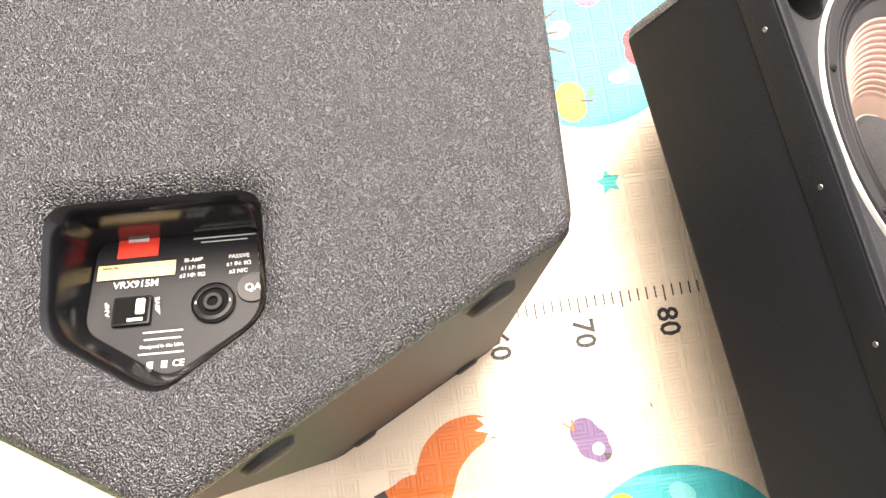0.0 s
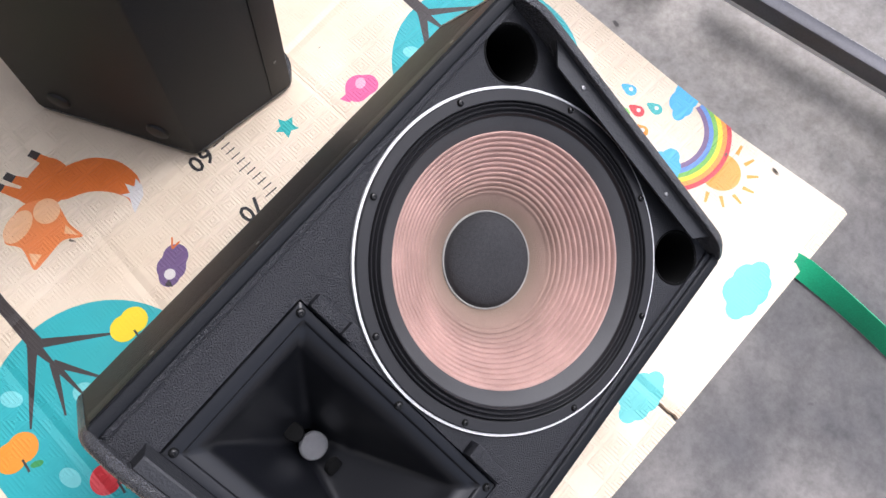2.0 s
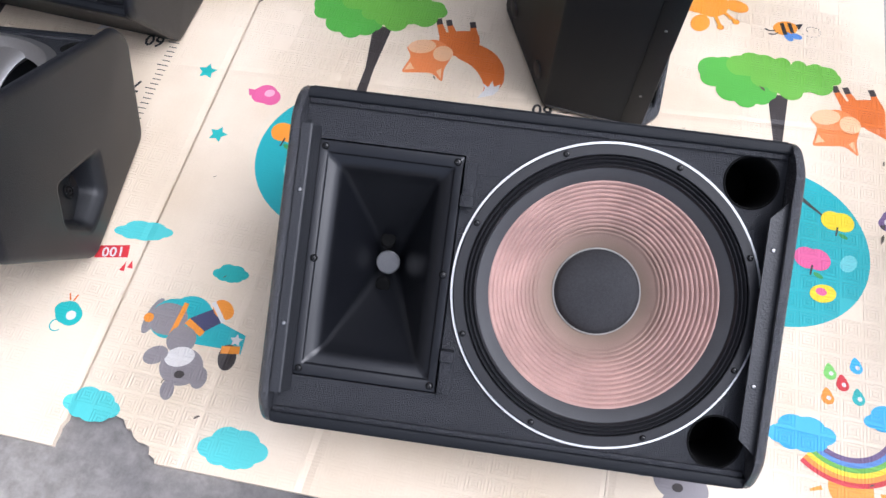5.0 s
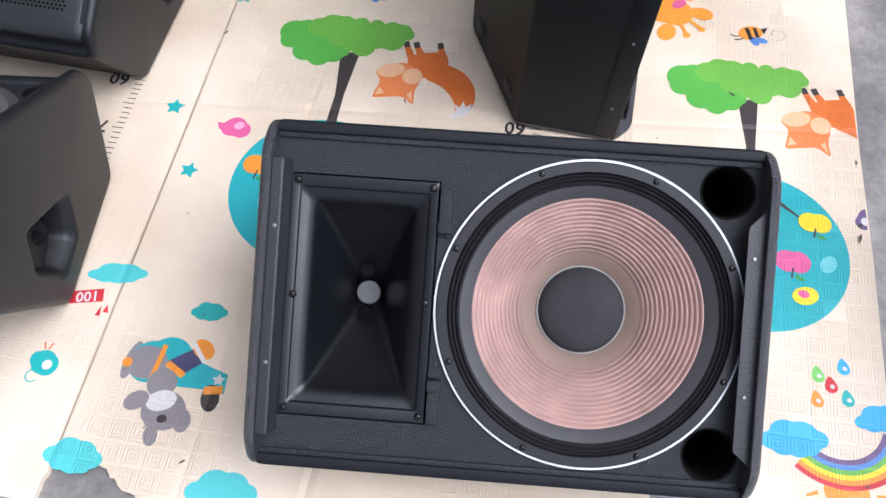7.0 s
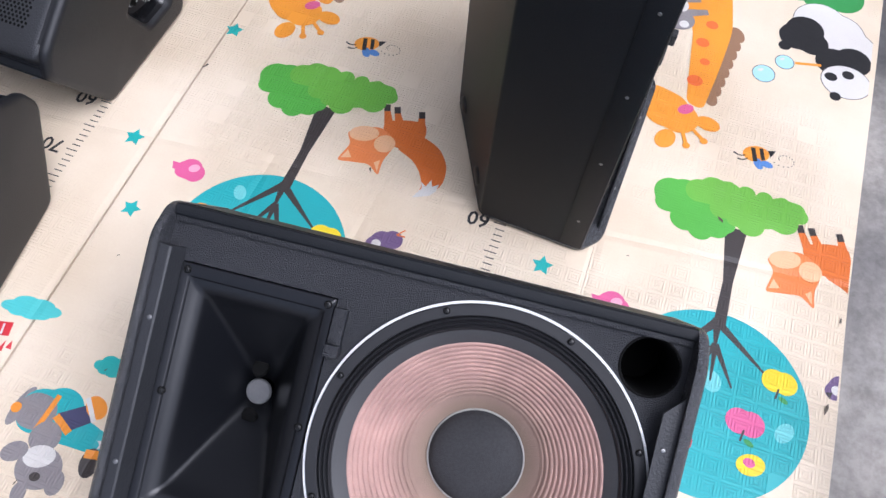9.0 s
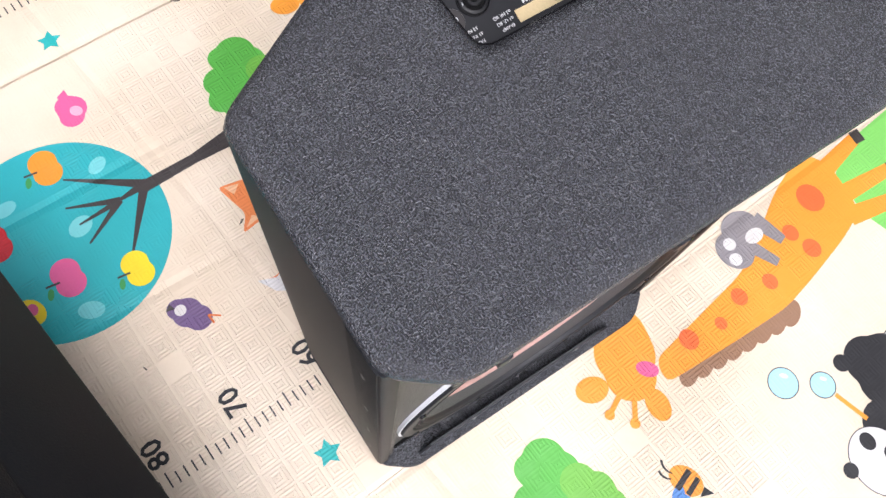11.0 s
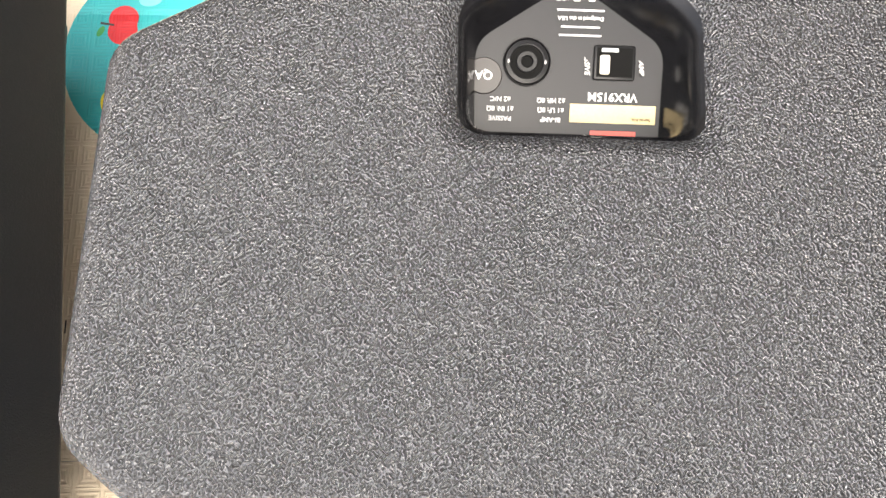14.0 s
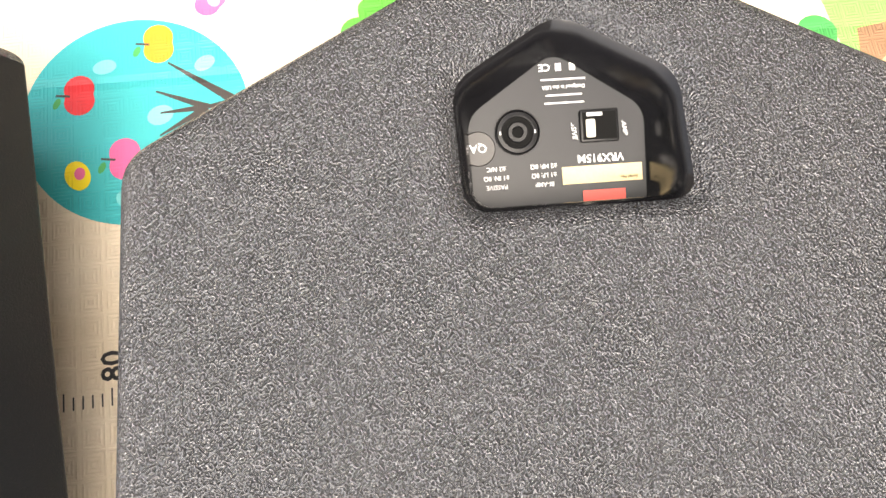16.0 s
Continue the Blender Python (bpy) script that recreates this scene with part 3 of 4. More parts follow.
# toy plane with a grey rider shape
plane = [(circle(0.212, -0.60, 0.012, 18, 0.036, -8), GREY), (blob([(0.245, -0.598, 0.038), (0.275, -0.590, 0.042), (0.30, -0.600, 0.034)], 40), TEAL), ([(0.29, -0.565), (0.33, -0.585), (0.385, -0.60), (0.388, -0.635), (0.35, -0.632), (0.29, -0.635)], TEAL),
         (blob([(0.236, -0.600, 0.030), (0.245, -0.60, 0.03)], 30), GREY), (bar(0.262, -0.564, 0.256, -0.637, 0.009), ORANGE), (circle(0.206, -0.605, 0.009, 16), ORANGE),
         ([(0.275, -0.592), (0.318, -0.56), (0.34, -0.582), (0.31, -0.61)], NAVY), (bar(0.275, -0.596, 0.31, -0.614, 0.012), ORANGE), (circle(0.33, -0.562, 0.022, 22, 0.016, -35), ORANGE), (bar(0.308, -0.552, 0.338, -0.585, 0.008), LIGHT),
         (circle(0.367, -0.645, 0.016, 20, 0.024, 10), BARK), (bar(0.352, -0.634, 0.384, -0.628, 0.014), ORANGE), (star(0.372, -0.612, 0.012, 95), LIGHT),
         (circle(0.278, -0.632, 0.026, 26), GREY), (circle(0.296, -0.678, 0.038, 36, 0.034), GREY), (circle(0.287, -0.662, 0.026, 26, 0.018, 20), LIGHT), (circle(0.245, -0.668, 0.022, 22, 0.016, 35), GREY), (circle(0.332, -0.69, 0.015, 20, 0.02, 10), GREY), (circle(0.288, -0.722, 0.012, 18, 0.018, 15), GREY), (circle(0.298, -0.692, 0.009, 16, 0.007, 10), BARK)]
motif("printed_plane", plane)
# lawn at the far edge, long-necked orange shape, black and white shape, bubbles
lawn = [([(0.19, FAR), (0.20, 0.95), (0.23, 0.90), (0.31, 0.885), (0.37, 0.90), (0.42, 0.905), (0.50, 0.92), (0.60, 0.93), (0.845, 0.95), (0.845, FAR)], LAWN), (blob([(0.42, 0.875, 0.035), (0.47, 0.85, 0.035), (0.52, 0.84, 0.04), (0.57, 0.86, 0.05), (0.5, 0.89, 0.05)], 60), DEEP),
        (star(0.46, 0.985, 0.06, 80, 0.8), BROWN), (circle(0.50, 0.985, 0.03, 24, 0.025), PEACH)]
for a in range(5):
    lawn.append((circle(0.353 + 0.018 * math.cos(radians(72 * a + 18)), 1.102 + 0.018 * math.sin(radians(72 * a + 18)), 0.014, 18), ink("coral", (0.85, 0.25, 0.20))))
lawn += [(circle(0.353, 1.102, 0.007, 12), LIGHT), (bar(0.347, 1.125, 0.36, FAR, 0.005), DEEP)]
motif("printed_lawn", lawn)
neck = []
for i in range(8):
    f = i / 7
    neck.append((circle(0.330 + 0.028 * f, 0.455 + 0.20 * f, 0.015, 16, 0.024, 30), BROWN))
neck.append((rounded([(0.285, 0.425), (0.322, 0.415), (0.338, 0.55), (0.347, 0.66), (0.335, 0.74), (0.318, 0.83), (0.30, 0.885), (0.21, 0.905), (0.165, 0.88), (0.19, 0.79), (0.225, 0.72), (0.262, 0.64)], 0.03, 4), GOLD))
for x0, y0, x1, y1 in ((0.215, 0.87, 0.20, 0.985), (0.262, 0.87, 0.278, 0.995), (0.298, 0.86, 0.335, 1.0)):
    neck += [(bar(x0, y0, x1, y1, 0.034, 0.022), GOLD), (bar(x1 - 0.001, y1 - 0.008, x1 + 0.002, y1 + 0.012, 0.024), BARK)]
for x, y, r in ((0.292, 0.49, 0.017), (0.303, 0.55, 0.011), (0.289, 0.605, 0.015), (0.30, 0.665, 0.014), (0.26, 0.755, 0.015), (0.30, 0.765, 0.017), (0.235, 0.83, 0.026)):
    neck.append((circle(x, y, r, 20, r * 0.9), ink("spot_orange", (0.80, 0.15, 0.04))))
neck += [(blob([(0.222, 0.408, 0.040), (0.25, 0.392, 0.048), (0.28, 0.378, 0.040), (0.235, 0.40, 0.045)], 44), GOLD), (circle(0.288, 0.405, 0.018, 20, 0.012, 40), PINK), (circle(0.262, 0.315, 0.02, 20, 0.026, -20), GOLD), (circle(0.338, 0.382, 0.026, 20, 0.018, -10), GOLD),
         (bar(0.29, 0.35, 0.305, 0.315, 0.008), GOLD), (bar(0.308, 0.36, 0.335, 0.338, 0.008), GOLD), (circle(0.306, 0.312, 0.008, 12), GOLD), (circle(0.338, 0.335, 0.008, 12), GOLD)]
neck += [(circle(0.228, 0.655, 0.034, 28, 0.03, 10), GREY), (circle(0.205, 0.69, 0.03, 24, 0.035), GREY), (bar(0.205, 0.72, 0.262, 0.735, 0.03, 0.018), GREY), (bar(0.235, 0.68, 0.285, 0.70, 0.024, 0.016), GREY), (circle(0.215, 0.655, 0.011, 16), LIGHT), (circle(0.24, 0.645, 0.011, 16), LIGHT), (circle(0.228, 0.70, 0.012, 16, 0.018), LIGHT)]
motif("printed_giraffe_shape", neck)
pair = [(blob([(0.53, 0.76, 0.0615), (0.57, 0.74, 0.0615), (0.60, 0.70, 0.0615)], 44), BLACK), (circle(0.60, 0.60, 0.0535, 36, 0.0475), BLACK), (blob([(0.53, 0.76, 0.06), (0.57, 0.74, 0.06), (0.60, 0.70, 0.06)], 44), LIGHT), (blob([(0.50, 0.725, 0.042), (0.485, 0.70, 0.04), (0.52, 0.69, 0.035)], 40), BLACK), (circle(0.462, 0.662, 0.014, 18), BLACK), (blob([(0.57, 0.65, 0.04), (0.61, 0.665, 0.04)], 36), BLACK), (circle(0.60, 0.60, 0.052, 36, 0.046), LIGHT), (circle(0.568, 0.605, 0.014, 18, 0.012), BLACK), (circle(0.603, 0.622, 0.013, 18, 0.012), BLACK), (circle(0.582, 0.552, 0.012, 14), BLACK), (bar(0.49, 0.617, 0.545, 0.63, 0.007), GOLD)]
motif("printed_panda_shape", pair)
for x, y, r in ((0.429, 0.563, 0.025), (0.468, 0.612, 0.021)):
    motif("printed_bubble", [(circle(x, y, r, 28), BLACK), (circle(x, y, r - 0.0015, 28), ink("bubble_blue", (0.40, 0.68, 0.80))), (circle(x - r * 0.3, y + r * 0.35, r * 0.28, 14, r * 0.15, 40), LIGHT)])
# growth ruler: ticks every centimetre of its own scale, figures upside down to the far edge
STEP = 0.0128
for k in range(0, 42):
    y = 0.005 - STEP * k
    motif("printed_tick", [(bar(0.0 if k % 5 else -0.006, y, 0.018, y, 0.0022), BLACK)])
for k, txt in ((0, "60"), (1, "70"), (2, "80"), (3, "90")):
    for rep in (-2, -1, 0):
        lettering("printed_number", txt, 0.043, BLACK, play_mat, pose(-0.036 + rep * PERIOD, 0.002 - 0.125 * k, 0.0004, 0, 0, 180))
motif("printed_flag", [([(0.060, -0.516), (0.062, -0.490), (0.115, -0.477), (0.121, -0.502)], RED), (bar(0.048, -0.505, 0.062, -0.503, 0.01), RED), ([(0.116, -0.53), (0.122, -0.51), (0.126, -0.53)], RED), ([(0.128, -0.522), (0.132, -0.506), (0.139, -0.522)], RED)])
for rep in (-2, -1, 0):
    lettering("printed_number", "100", 0.028, LIGHT, play_mat, pose(0.09 + rep * PERIOD, -0.496, 0.0006, 0, 0, 194))

# scuffs and specks trodden into the sheet
SCUFF = material("dark_scuff", (0.10, 0.08, 0.06), 0.8, spread=0.4, grain=200)
for x, y, r, a in ((-0.49, -0.755, 0.006, 30), (-0.535, -0.50, 0.004, 60), (0.632, -0.155, 0.011, 75), (0.636, -0.70, 0.007, 80), (0.64, 0.02, 0.006, 85), (-0.41, -0.52, 0.003, 0), (-0.63, -0.30, 0.003, 40), (-0.695, 0.162, 0.008, 60), (0.25, 0.02, 0.003, 10), (-0.27, 0.035, 0.006, 120), (0.60, -0.62, 0.004, 20), (-0.57, -0.71, 0.004, 70), (0.40, 0.16, 0.009, 140), (-0.15, -0.20, 0.004, 15)):
    pts = [(x + px * (1 + rnd.uniform(-0.3, 0.3)), y + py * (1 + rnd.uniform(-0.3, 0.3))) for px, py in circle(0, 0, r, 11, r * 0.28, a)]
    bm = bmesh.new()
    bm.faces.new([bm.verts.new((px, py, 0.0022)) for px, py in pts])
    part("scuff", bm, SCUFF, play_mat, smooth=0)

# ---- stage monitors ----
HALF, W, NC, NA, RAIL, LIP = 0.3515, 0.2418, -0.192, -0.330, 0.008, 0.0380
INNER = 0.3350
HX, WX = -0.2095, 0.1113


def cap_outline():
    return [(W, NC), (W, 0.007), (W - 0.040, LIP), (-W + 0.040, LIP), (-W, 0.007), (-W, NC), (0, NA)]


def end_cap(side, hole, name, parent):
    """Thick moulded end plate, rounded at its outer rim; side is -1 or 1."""
    bm = bmesh.new()
    base = cap_outline()
    rings = []
    for x, d in ((INNER, 0.004), (INNER + 0.001, 0.0), (HALF - 0.011, -0.0005), (HALF - 0.007, 0.001), (HALF - 0.0035, 0.004), (HALF - 0.001, 0.0085), (HALF, 0.014)):
        rings.append([(side * x, u, n) for u, n in rounded(inset(base, d), 0.016, 5)])
    if hole:
        vs = loft(bm, rings[1:-1])
        back = sheet(bm, [(p[1], p[2]) for p in rings[1]], [hole], lambda a, b: (side * INNER, a, b))
        for i in range(len(back[0])):
            j = (i + 1) % len(back[0])
            bm.faces.new((back[0][i], back[0][j], vs[0][j], vs[0][i]))
        r = sheet(bm, [(p[1], p[2]) for p in rings[-1]], [hole], lambda a, b: (side * HALF, a, b))
        a, b = vs[-1], r[0]
        for i in range(len(a)):
            j = (i + 1) % len(a)
            bm.faces.new((a[i], a[j], b[j], b[i]))
    else:
        loft(bm, rings, first=True, last=True)
    return part(name, bm, CAP_BLACK, parent, smooth=35)


def connector_panel(box, pent, hole, about):
    """Pentagonal recess with its printed connector plate; about turns it to the other end."""
    floor_n = lambda n: HALF - 0.0625 + 0.031 * min(1, max(0, (-0.15 - n) / 0.10))
    bm = bmesh.new()
    rim = [[(-HALF, u, n) for u, n in hole]]
    for d, k in ((-0.0085, 0.0011), (-0.0040, 0.0045), (0.0, 0.0095)):
        rim.append([(-HALF + k, u, n) for u, n in rounded(inset(pent, d), 0.015, 5)])
    loft(bm, rim)
    part("recess_rim", moved(bm, about), CAP_BLACK, box, smooth=60)
    bm = bmesh.new()
    rings = [rim[-1]]
    for d, k in ((0.0030, 0.0125), (0.0058, 0.020)):
        rings.append([(-HALF + k, u, n) for u, n in rounded(inset(pent, d), 0.014, 5)])
    rings.append([(-floor_n(n), u, n) for u, n in rounded(inset(pent, 0.011), 0.010, 5)])
    loft(bm, rings)
    part("recess", moved(bm, about), GLOSS_BLACK, box, "glossy black recess with sloping walls", smooth=50)
    bm = bmesh.new()
    bm.faces.new([bm.verts.new((-floor_n(n), u, n)) for u, n in rounded(inset(pent, 0.011), 0.010, 5)])
    panel = part("input_panel", moved(bm, about), PANEL_BLACK, box, "black connector panel with white printing", smooth=0)
    slope = math.atan2(0.031, 0.10)

    def on_panel(u, n, up=0.0006, spin=0):
        """Pose on the panel: x runs along -u, y along +n, z out of the plate."""
        m = Matrix(((0, 0, -1, 0), (-1, 0, 0, 0), (0, 1, 0, 0), (0, 0, 0, 1)))
        return about @ Matrix.Translation((-floor_n(n) - up, u, n)) @ m @ pose(0, 0, 0, -math.degrees(slope), 0, spin)

    def plate(name, u, n, w, h, mat, up=0.0004, thick=0.0006, bevel=0.0, spin=0, label=""):
        bm = block(-w / 2, w / 2, -h / 2, h / 2, 0, thick, bevel)
        return part(name, moved(bm, on_panel(u, n, up, spin)), mat, panel, label, smooth=30)

    plate("serial_label", 0.0325, -0.1775, 0.049, 0.0105, LABEL_CREAM, label="faded cream paper label")
    plate("series_badge", 0.033, -0.1568, 0.026, 0.024, LABEL_RED, label="red square badge")
    plate("badge_mark", 0.033, -0.1550, 0.013, 0.005, PRINT_WHITE, up=0.0012)
    lettering("model_text", "VRX915M", 0.0068, PRINT_WHITE, panel, on_panel(0.032, -0.1868))
    lettering("series_text", "VRX900", 0.0095, PRINT_WHITE, panel, on_panel(-0.012, -0.151))
    lettering("label_text", "Serial No.", 0.0028, DARK, panel, on_panel(0.0485, -0.1745, 0.0014))
    for j, (a, b) in enumerate((("PASSIVE", "BI-AMP"), ("±1 IN: 8Ω", "±1 LF: 8Ω"), ("±2 N/C", "±2 HF: 8Ω"))):
        lettering("panel_text", a, 0.0038, PRINT_WHITE, panel, on_panel(-0.032, -0.1735 - 0.0052 * j))
        lettering("panel_text", b, 0.0038, PRINT_WHITE, panel, on_panel(-0.003, -0.1735 - 0.0052 * j))
    lettering("panel_text", "BI-AMP", 0.0046, PRINT_WHITE, panel, on_panel(0.0475, -0.205, spin=90))
    lettering("panel_text", "PASSIVE", 0.0046, PRINT_WHITE, panel, on_panel(0.0165, -0.205, spin=90))
    for j, w in enumerate((0.024, 0.022, 0.024, 0.027)):
        if j == 2:
            lettering("panel_text", "Designed in the USA", 0.0031, PRINT_WHITE, panel, on_panel(0.012, -0.2195 - 0.0045 * j))
            continue
        plate("text_bar", 0.012, -0.2195 - 0.0045 * j, w, 0.0009, PRINT_WHITE, up=0.0002, thick=0.0003)
    for j in range(3):
        if j:
            plate("approval_mark", 0.001 + 0.0085 * j, -0.240, 0.0035, 0.0045, PRINT_WHITE, up=0.0002, thick=0.0003, bevel=0.0001)
        else:
            lettering("approval_text", "CE", 0.006, PRINT_WHITE, panel, on_panel(0.001, -0.240))
    plate("text_bar", -0.022, -0.1585, 0.04, 0.0009, PRINT_WHITE, up=0.0002, thick=0.0003)
    plate("text_bar", -0.022, -0.1615, 0.03, 0.0007, PRINT_WHITE, up=0.0002, thick=0.0003)
    bm = lathe([(0, 0.0008), (0.010, 0.0008), (0.0105, 0.0)], 28)
    st = part("check_sticker", moved(bm, on_panel(-0.042, -0.196)), PANEL_GREY, panel, "round brown check sticker")
    lettering("sticker_text", "QA", 0.007, PRINT_WHITE, panel, on_panel(-0.042, -0.196, 0.0018))
    # round connector socket
    bm = lathe([(0.0136, 0.0004), (0.0136, 0.0016), (0.0130, 0.0020), (0.0126, 0.0008), (0.0122, 0.0020), (0.0100, 0.0026), (0.0095, 0.0024), (0.0093, 0.0007), (0.0064, 0.0007), (0.0062, 0.0026), (0.0056, 0.0030), (0.0036, 0.0030), (0.0032, 0.0026), (0.0031, 0.0008), (0, 0.0008)], 44)
    sock = part("speaker_socket", moved(bm, on_panel(-0.0178, -0.204)), SOCKET_BLACK, panel, "round black locking loudspeaker socket")
    # flat dark discs stand for the shade down in the socket
    part("socket_well", moved(lathe([(0.0093, 0.0010), (0.0064, 0.0010)], 36), on_panel(-0.0178, -0.204)), DARK, sock)
    part("socket_bore", moved(lathe([(0.0031, 0.0012), (0, 0.0012)], 20), on_panel(-0.0178, -0.204)), DARK, sock)
    for a in (0, 180):
        bm = block(-0.0006, 0.0006, -0.0012, 0.0012, 0, 0.0006, 0.0002)
        part("contact", moved(bm, on_panel(-0.0178, -0.204) @ pose(0, 0, 0, 0, 0, a) @ pose(0.0105, 0, 0.0022)), STEEL, sock)
    # slide switch
    bm = block(-0.0118, 0.0118, -0.0098, 0.0098, 0, 0.0020, 0.0014)
    sw = part("mode_switch", moved(bm, on_panel(0.032, -0.205)), SOCKET_BLACK, panel, "black slide switch with a worn cream knob")
    part("knob", moved(block(-0.0029, 0.0029, -0.0055, 0.0055, 0.002, 0.0046, 0.0012), on_panel(0.0262, -0.2035)), KNOB_CREAM, sw)
    # dark plate in place of the switch's shaded opening
    part("slot", moved(block(-0.0102, 0.0102, -0.0082, 0.0082, 0.0016, 0.0024, 0.0), on_panel(0.032, -0.205)), DARK, sw)
    part("tape_scrap", moved(block(-0.0048, 0.0048, -0.0011, 0.0011, 0.0026, 0.0032, 0.0003), on_panel(0.0290, -0.2115)), PRINT_WHITE, sw, "torn white scrap")



def monitor():
    box = thing("stage_monitor", pose(0, 0, 0), "black wedge stage monitor", "speaker", "stage monitors on the mat")
    # wooden shell: two side walls and two sloping floor faces
    outer = [(W - 0.001, RAIL), (W - 0.001, NC), (0, NA + 0.001), (-W + 0.001, NC), (-W + 0.001, RAIL)]
    inner = [(-W + 0.017, RAIL), (-W + 0.017, NC + 0.01), (0, NA + 0.02), (W - 0.017, NC + 0.01), (W - 0.017, RAIL)]
    bm = bmesh.new()
    loft(bm, [[(x, u, n) for u, n in outer + inner] for x in (-INNER, INNER)], True, True)
    long_edges = [e for e in bm.edges if abs(e.verts[0].co.x - e.verts[1].co.x) > 0.1]
    bmesh.ops.bevel(bm, geom=long_edges, offset=0.0035, segments=3, affect="EDGES", profile=0.5)
    part("shell", bm, BODY_BLACK, box)
    # end plates; one holds the connector recess
    pent = [(0.070, -0.1445), (0.0715, -0.2205), (0.0065, -0.2615), (-0.0585, -0.2205), (-0.057, -0.1445)]
    hole = rounded(inset(pent, -0.0125), 0.020, 5)
    off_u, off_n = -0.0041, -0.0044
    end_cap(1, [(-u - off_u, n + off_n) for u, n in hole], "end_plate", box)
    end_cap(-1, [(u + off_u, n + off_n) for u, n in hole], "end_plate", box)
    for turn in (0, 180):
        connector_panel(box, pent, hole, pose(0, 0, 0, 0, 0, turn) @ pose(0, off_u, off_n))

    # baffle with its openings
    bm = bmesh.new()
    w_in = W - 0.0165
    horn_hole = [(HX - 0.1052, -0.1702), (HX + 0.1052, -0.1702), (HX + 0.1052, 0.1702), (HX - 0.1052, 0.1702)]
    holes = [horn_hole, circle(WX, 0, 0.198, 80), circle(0.290, 0.1822, 0.0355, 36), circle(0.290, -0.1822, 0.0355, 36)]
    rings = sheet(bm, [(-INNER, -w_in), (INNER, -w_in), (INNER, w_in), (-INNER, w_in)], holes, lambda a, b: (a, b, 0.0))
    for vs in rings[1:]:
        low = [bm.verts.new((v.co.x, v.co.y, -0.016)) for v in vs]
        for i in range(len(vs)):
            j = (i + 1) % len(vs)
            bm.faces.new((vs[i], vs[j], low[j], low[i]))
    part("baffle", bm, BAFFLE_BLACK, box, "textured black baffle board", smooth=30)
    for s in (-1, 1):
        # tube walls coloured near-black for the shade inside the port
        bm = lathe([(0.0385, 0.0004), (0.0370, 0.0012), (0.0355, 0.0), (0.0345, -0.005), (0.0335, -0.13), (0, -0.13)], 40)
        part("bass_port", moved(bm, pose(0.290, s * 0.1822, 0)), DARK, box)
        part("edge_rail", block(-INNER + 0.002, INNER - 0.002, s * (W - 0.0205) - 0.004, s * (W - 0.0205) + 0.004, -0.002, 0.0045, 0.0015), BAFFLE_BLACK, box)
        bm = block(-INNER + 0.004, INNER - 0.004, s * W - 0.0012 if s > 0 else s * W - 0.0004, s * W + 0.0004 if s > 0 else s * W + 0.0012, -0.034, 0.0035, 0.0004)
        part("side_strip", bm, BODY_BLACK, box)

    # horn: flange, flared mouth, throat
    bm = bmesh.new()

    def rect(hx, hy, n, r=0.0025, k=5, q=5):
        """Rectangle with rounded corners, always the same number of points."""
        pts = []
        for i, (sx, sy) in enumerate(((-1, -1), (1, -1), (1, 1), (-1, 1))):
            cx, cy = HX + sx * (hx - r), sy * (hy - r)
            arc_pts = [(cx + r * math.cos(radians(180 + 90 * i + 90 * j / q)), cy + r * math.sin(radians(180 + 90 * i + 90 * j / q)), n) for j in range(q + 1)]
            tx, ty = ((1, -1), (1, 1), (-1, 1), (-1, -1))[i]
            nx, ny = HX + tx * (hx - r if i % 2 == 0 else hx), ty * (hy if i % 2 == 0 else hy - r)
            ex, ey = arc_pts[-1][:2]
            pts += arc_pts + [(ex + (nx - ex) * j / k, ey + (ny - ey) * j / k, n) for j in range(1, k)]
        return pts

    rings = [rect(0.1035, 0.1685, -0.014), rect(0.1035, 0.1685, 0.0004), rect(0.1022, 0.1672, 0.0018), rect(0.0925, 0.1535, 0.0018), rect(0.0910, 0.1520, 0.0010, 0.004), rect(0.0895, 0.1503, -0.0020, 0.006)]
    for d, n in ((0.005, -0.0034), (0.010, -0.0054), (0.015, -0.0086), (0.019, -0.0130), (0.022, -0.0185)):
        rings.append(rect(0.0895 - d, 0.1503 - d, n, 0.007))
    for i in range(1, 11):
        f = i / 10
        rings.append(rect(0.0675 - 0.0530 * f, 0.1283 - 0.1128 * f, -0.0185 - 0.1225 * f, 0.008 + 0.004 * f))
    loft(bm, rings)
    horn = part("horn", bm, HORN_BLACK, box, "smooth black flared horn", smooth=40)
    for s in (-1, 1):
        # raised near-black pads paint the dark hollows beside the throat
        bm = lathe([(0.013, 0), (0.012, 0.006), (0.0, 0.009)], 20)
        part("throat_shade_lobe", moved(bm, pose(HX - 0.003, s * 0.034, -0.1125, s * -35) @ Matrix.Diagonal((0.9, 1.15, 1, 1))), DARK, horn)
    bm = lathe([(0.0185, -0.003), (0.0185, 0.0), (0.0165, 0.0022), (0, 0.003)], 32)
    part("throat", moved(bm, pose(HX, 0, -0.1165)), THROAT_GREY, horn, "round grey throat screen")
    first = part("screw", moved(screw_mesh(0.0055, 0.004), pose(HX - 0.0945, 0.1595, 0.0018)), SCREW_BLACK, horn)
    for du, dv in ((0.189, 0), (0, -0.319), (0.189, -0.319), (0.0025, -0.160), (0.1883, -0.160)):
        again(first, pose(du, dv, 0), horn)
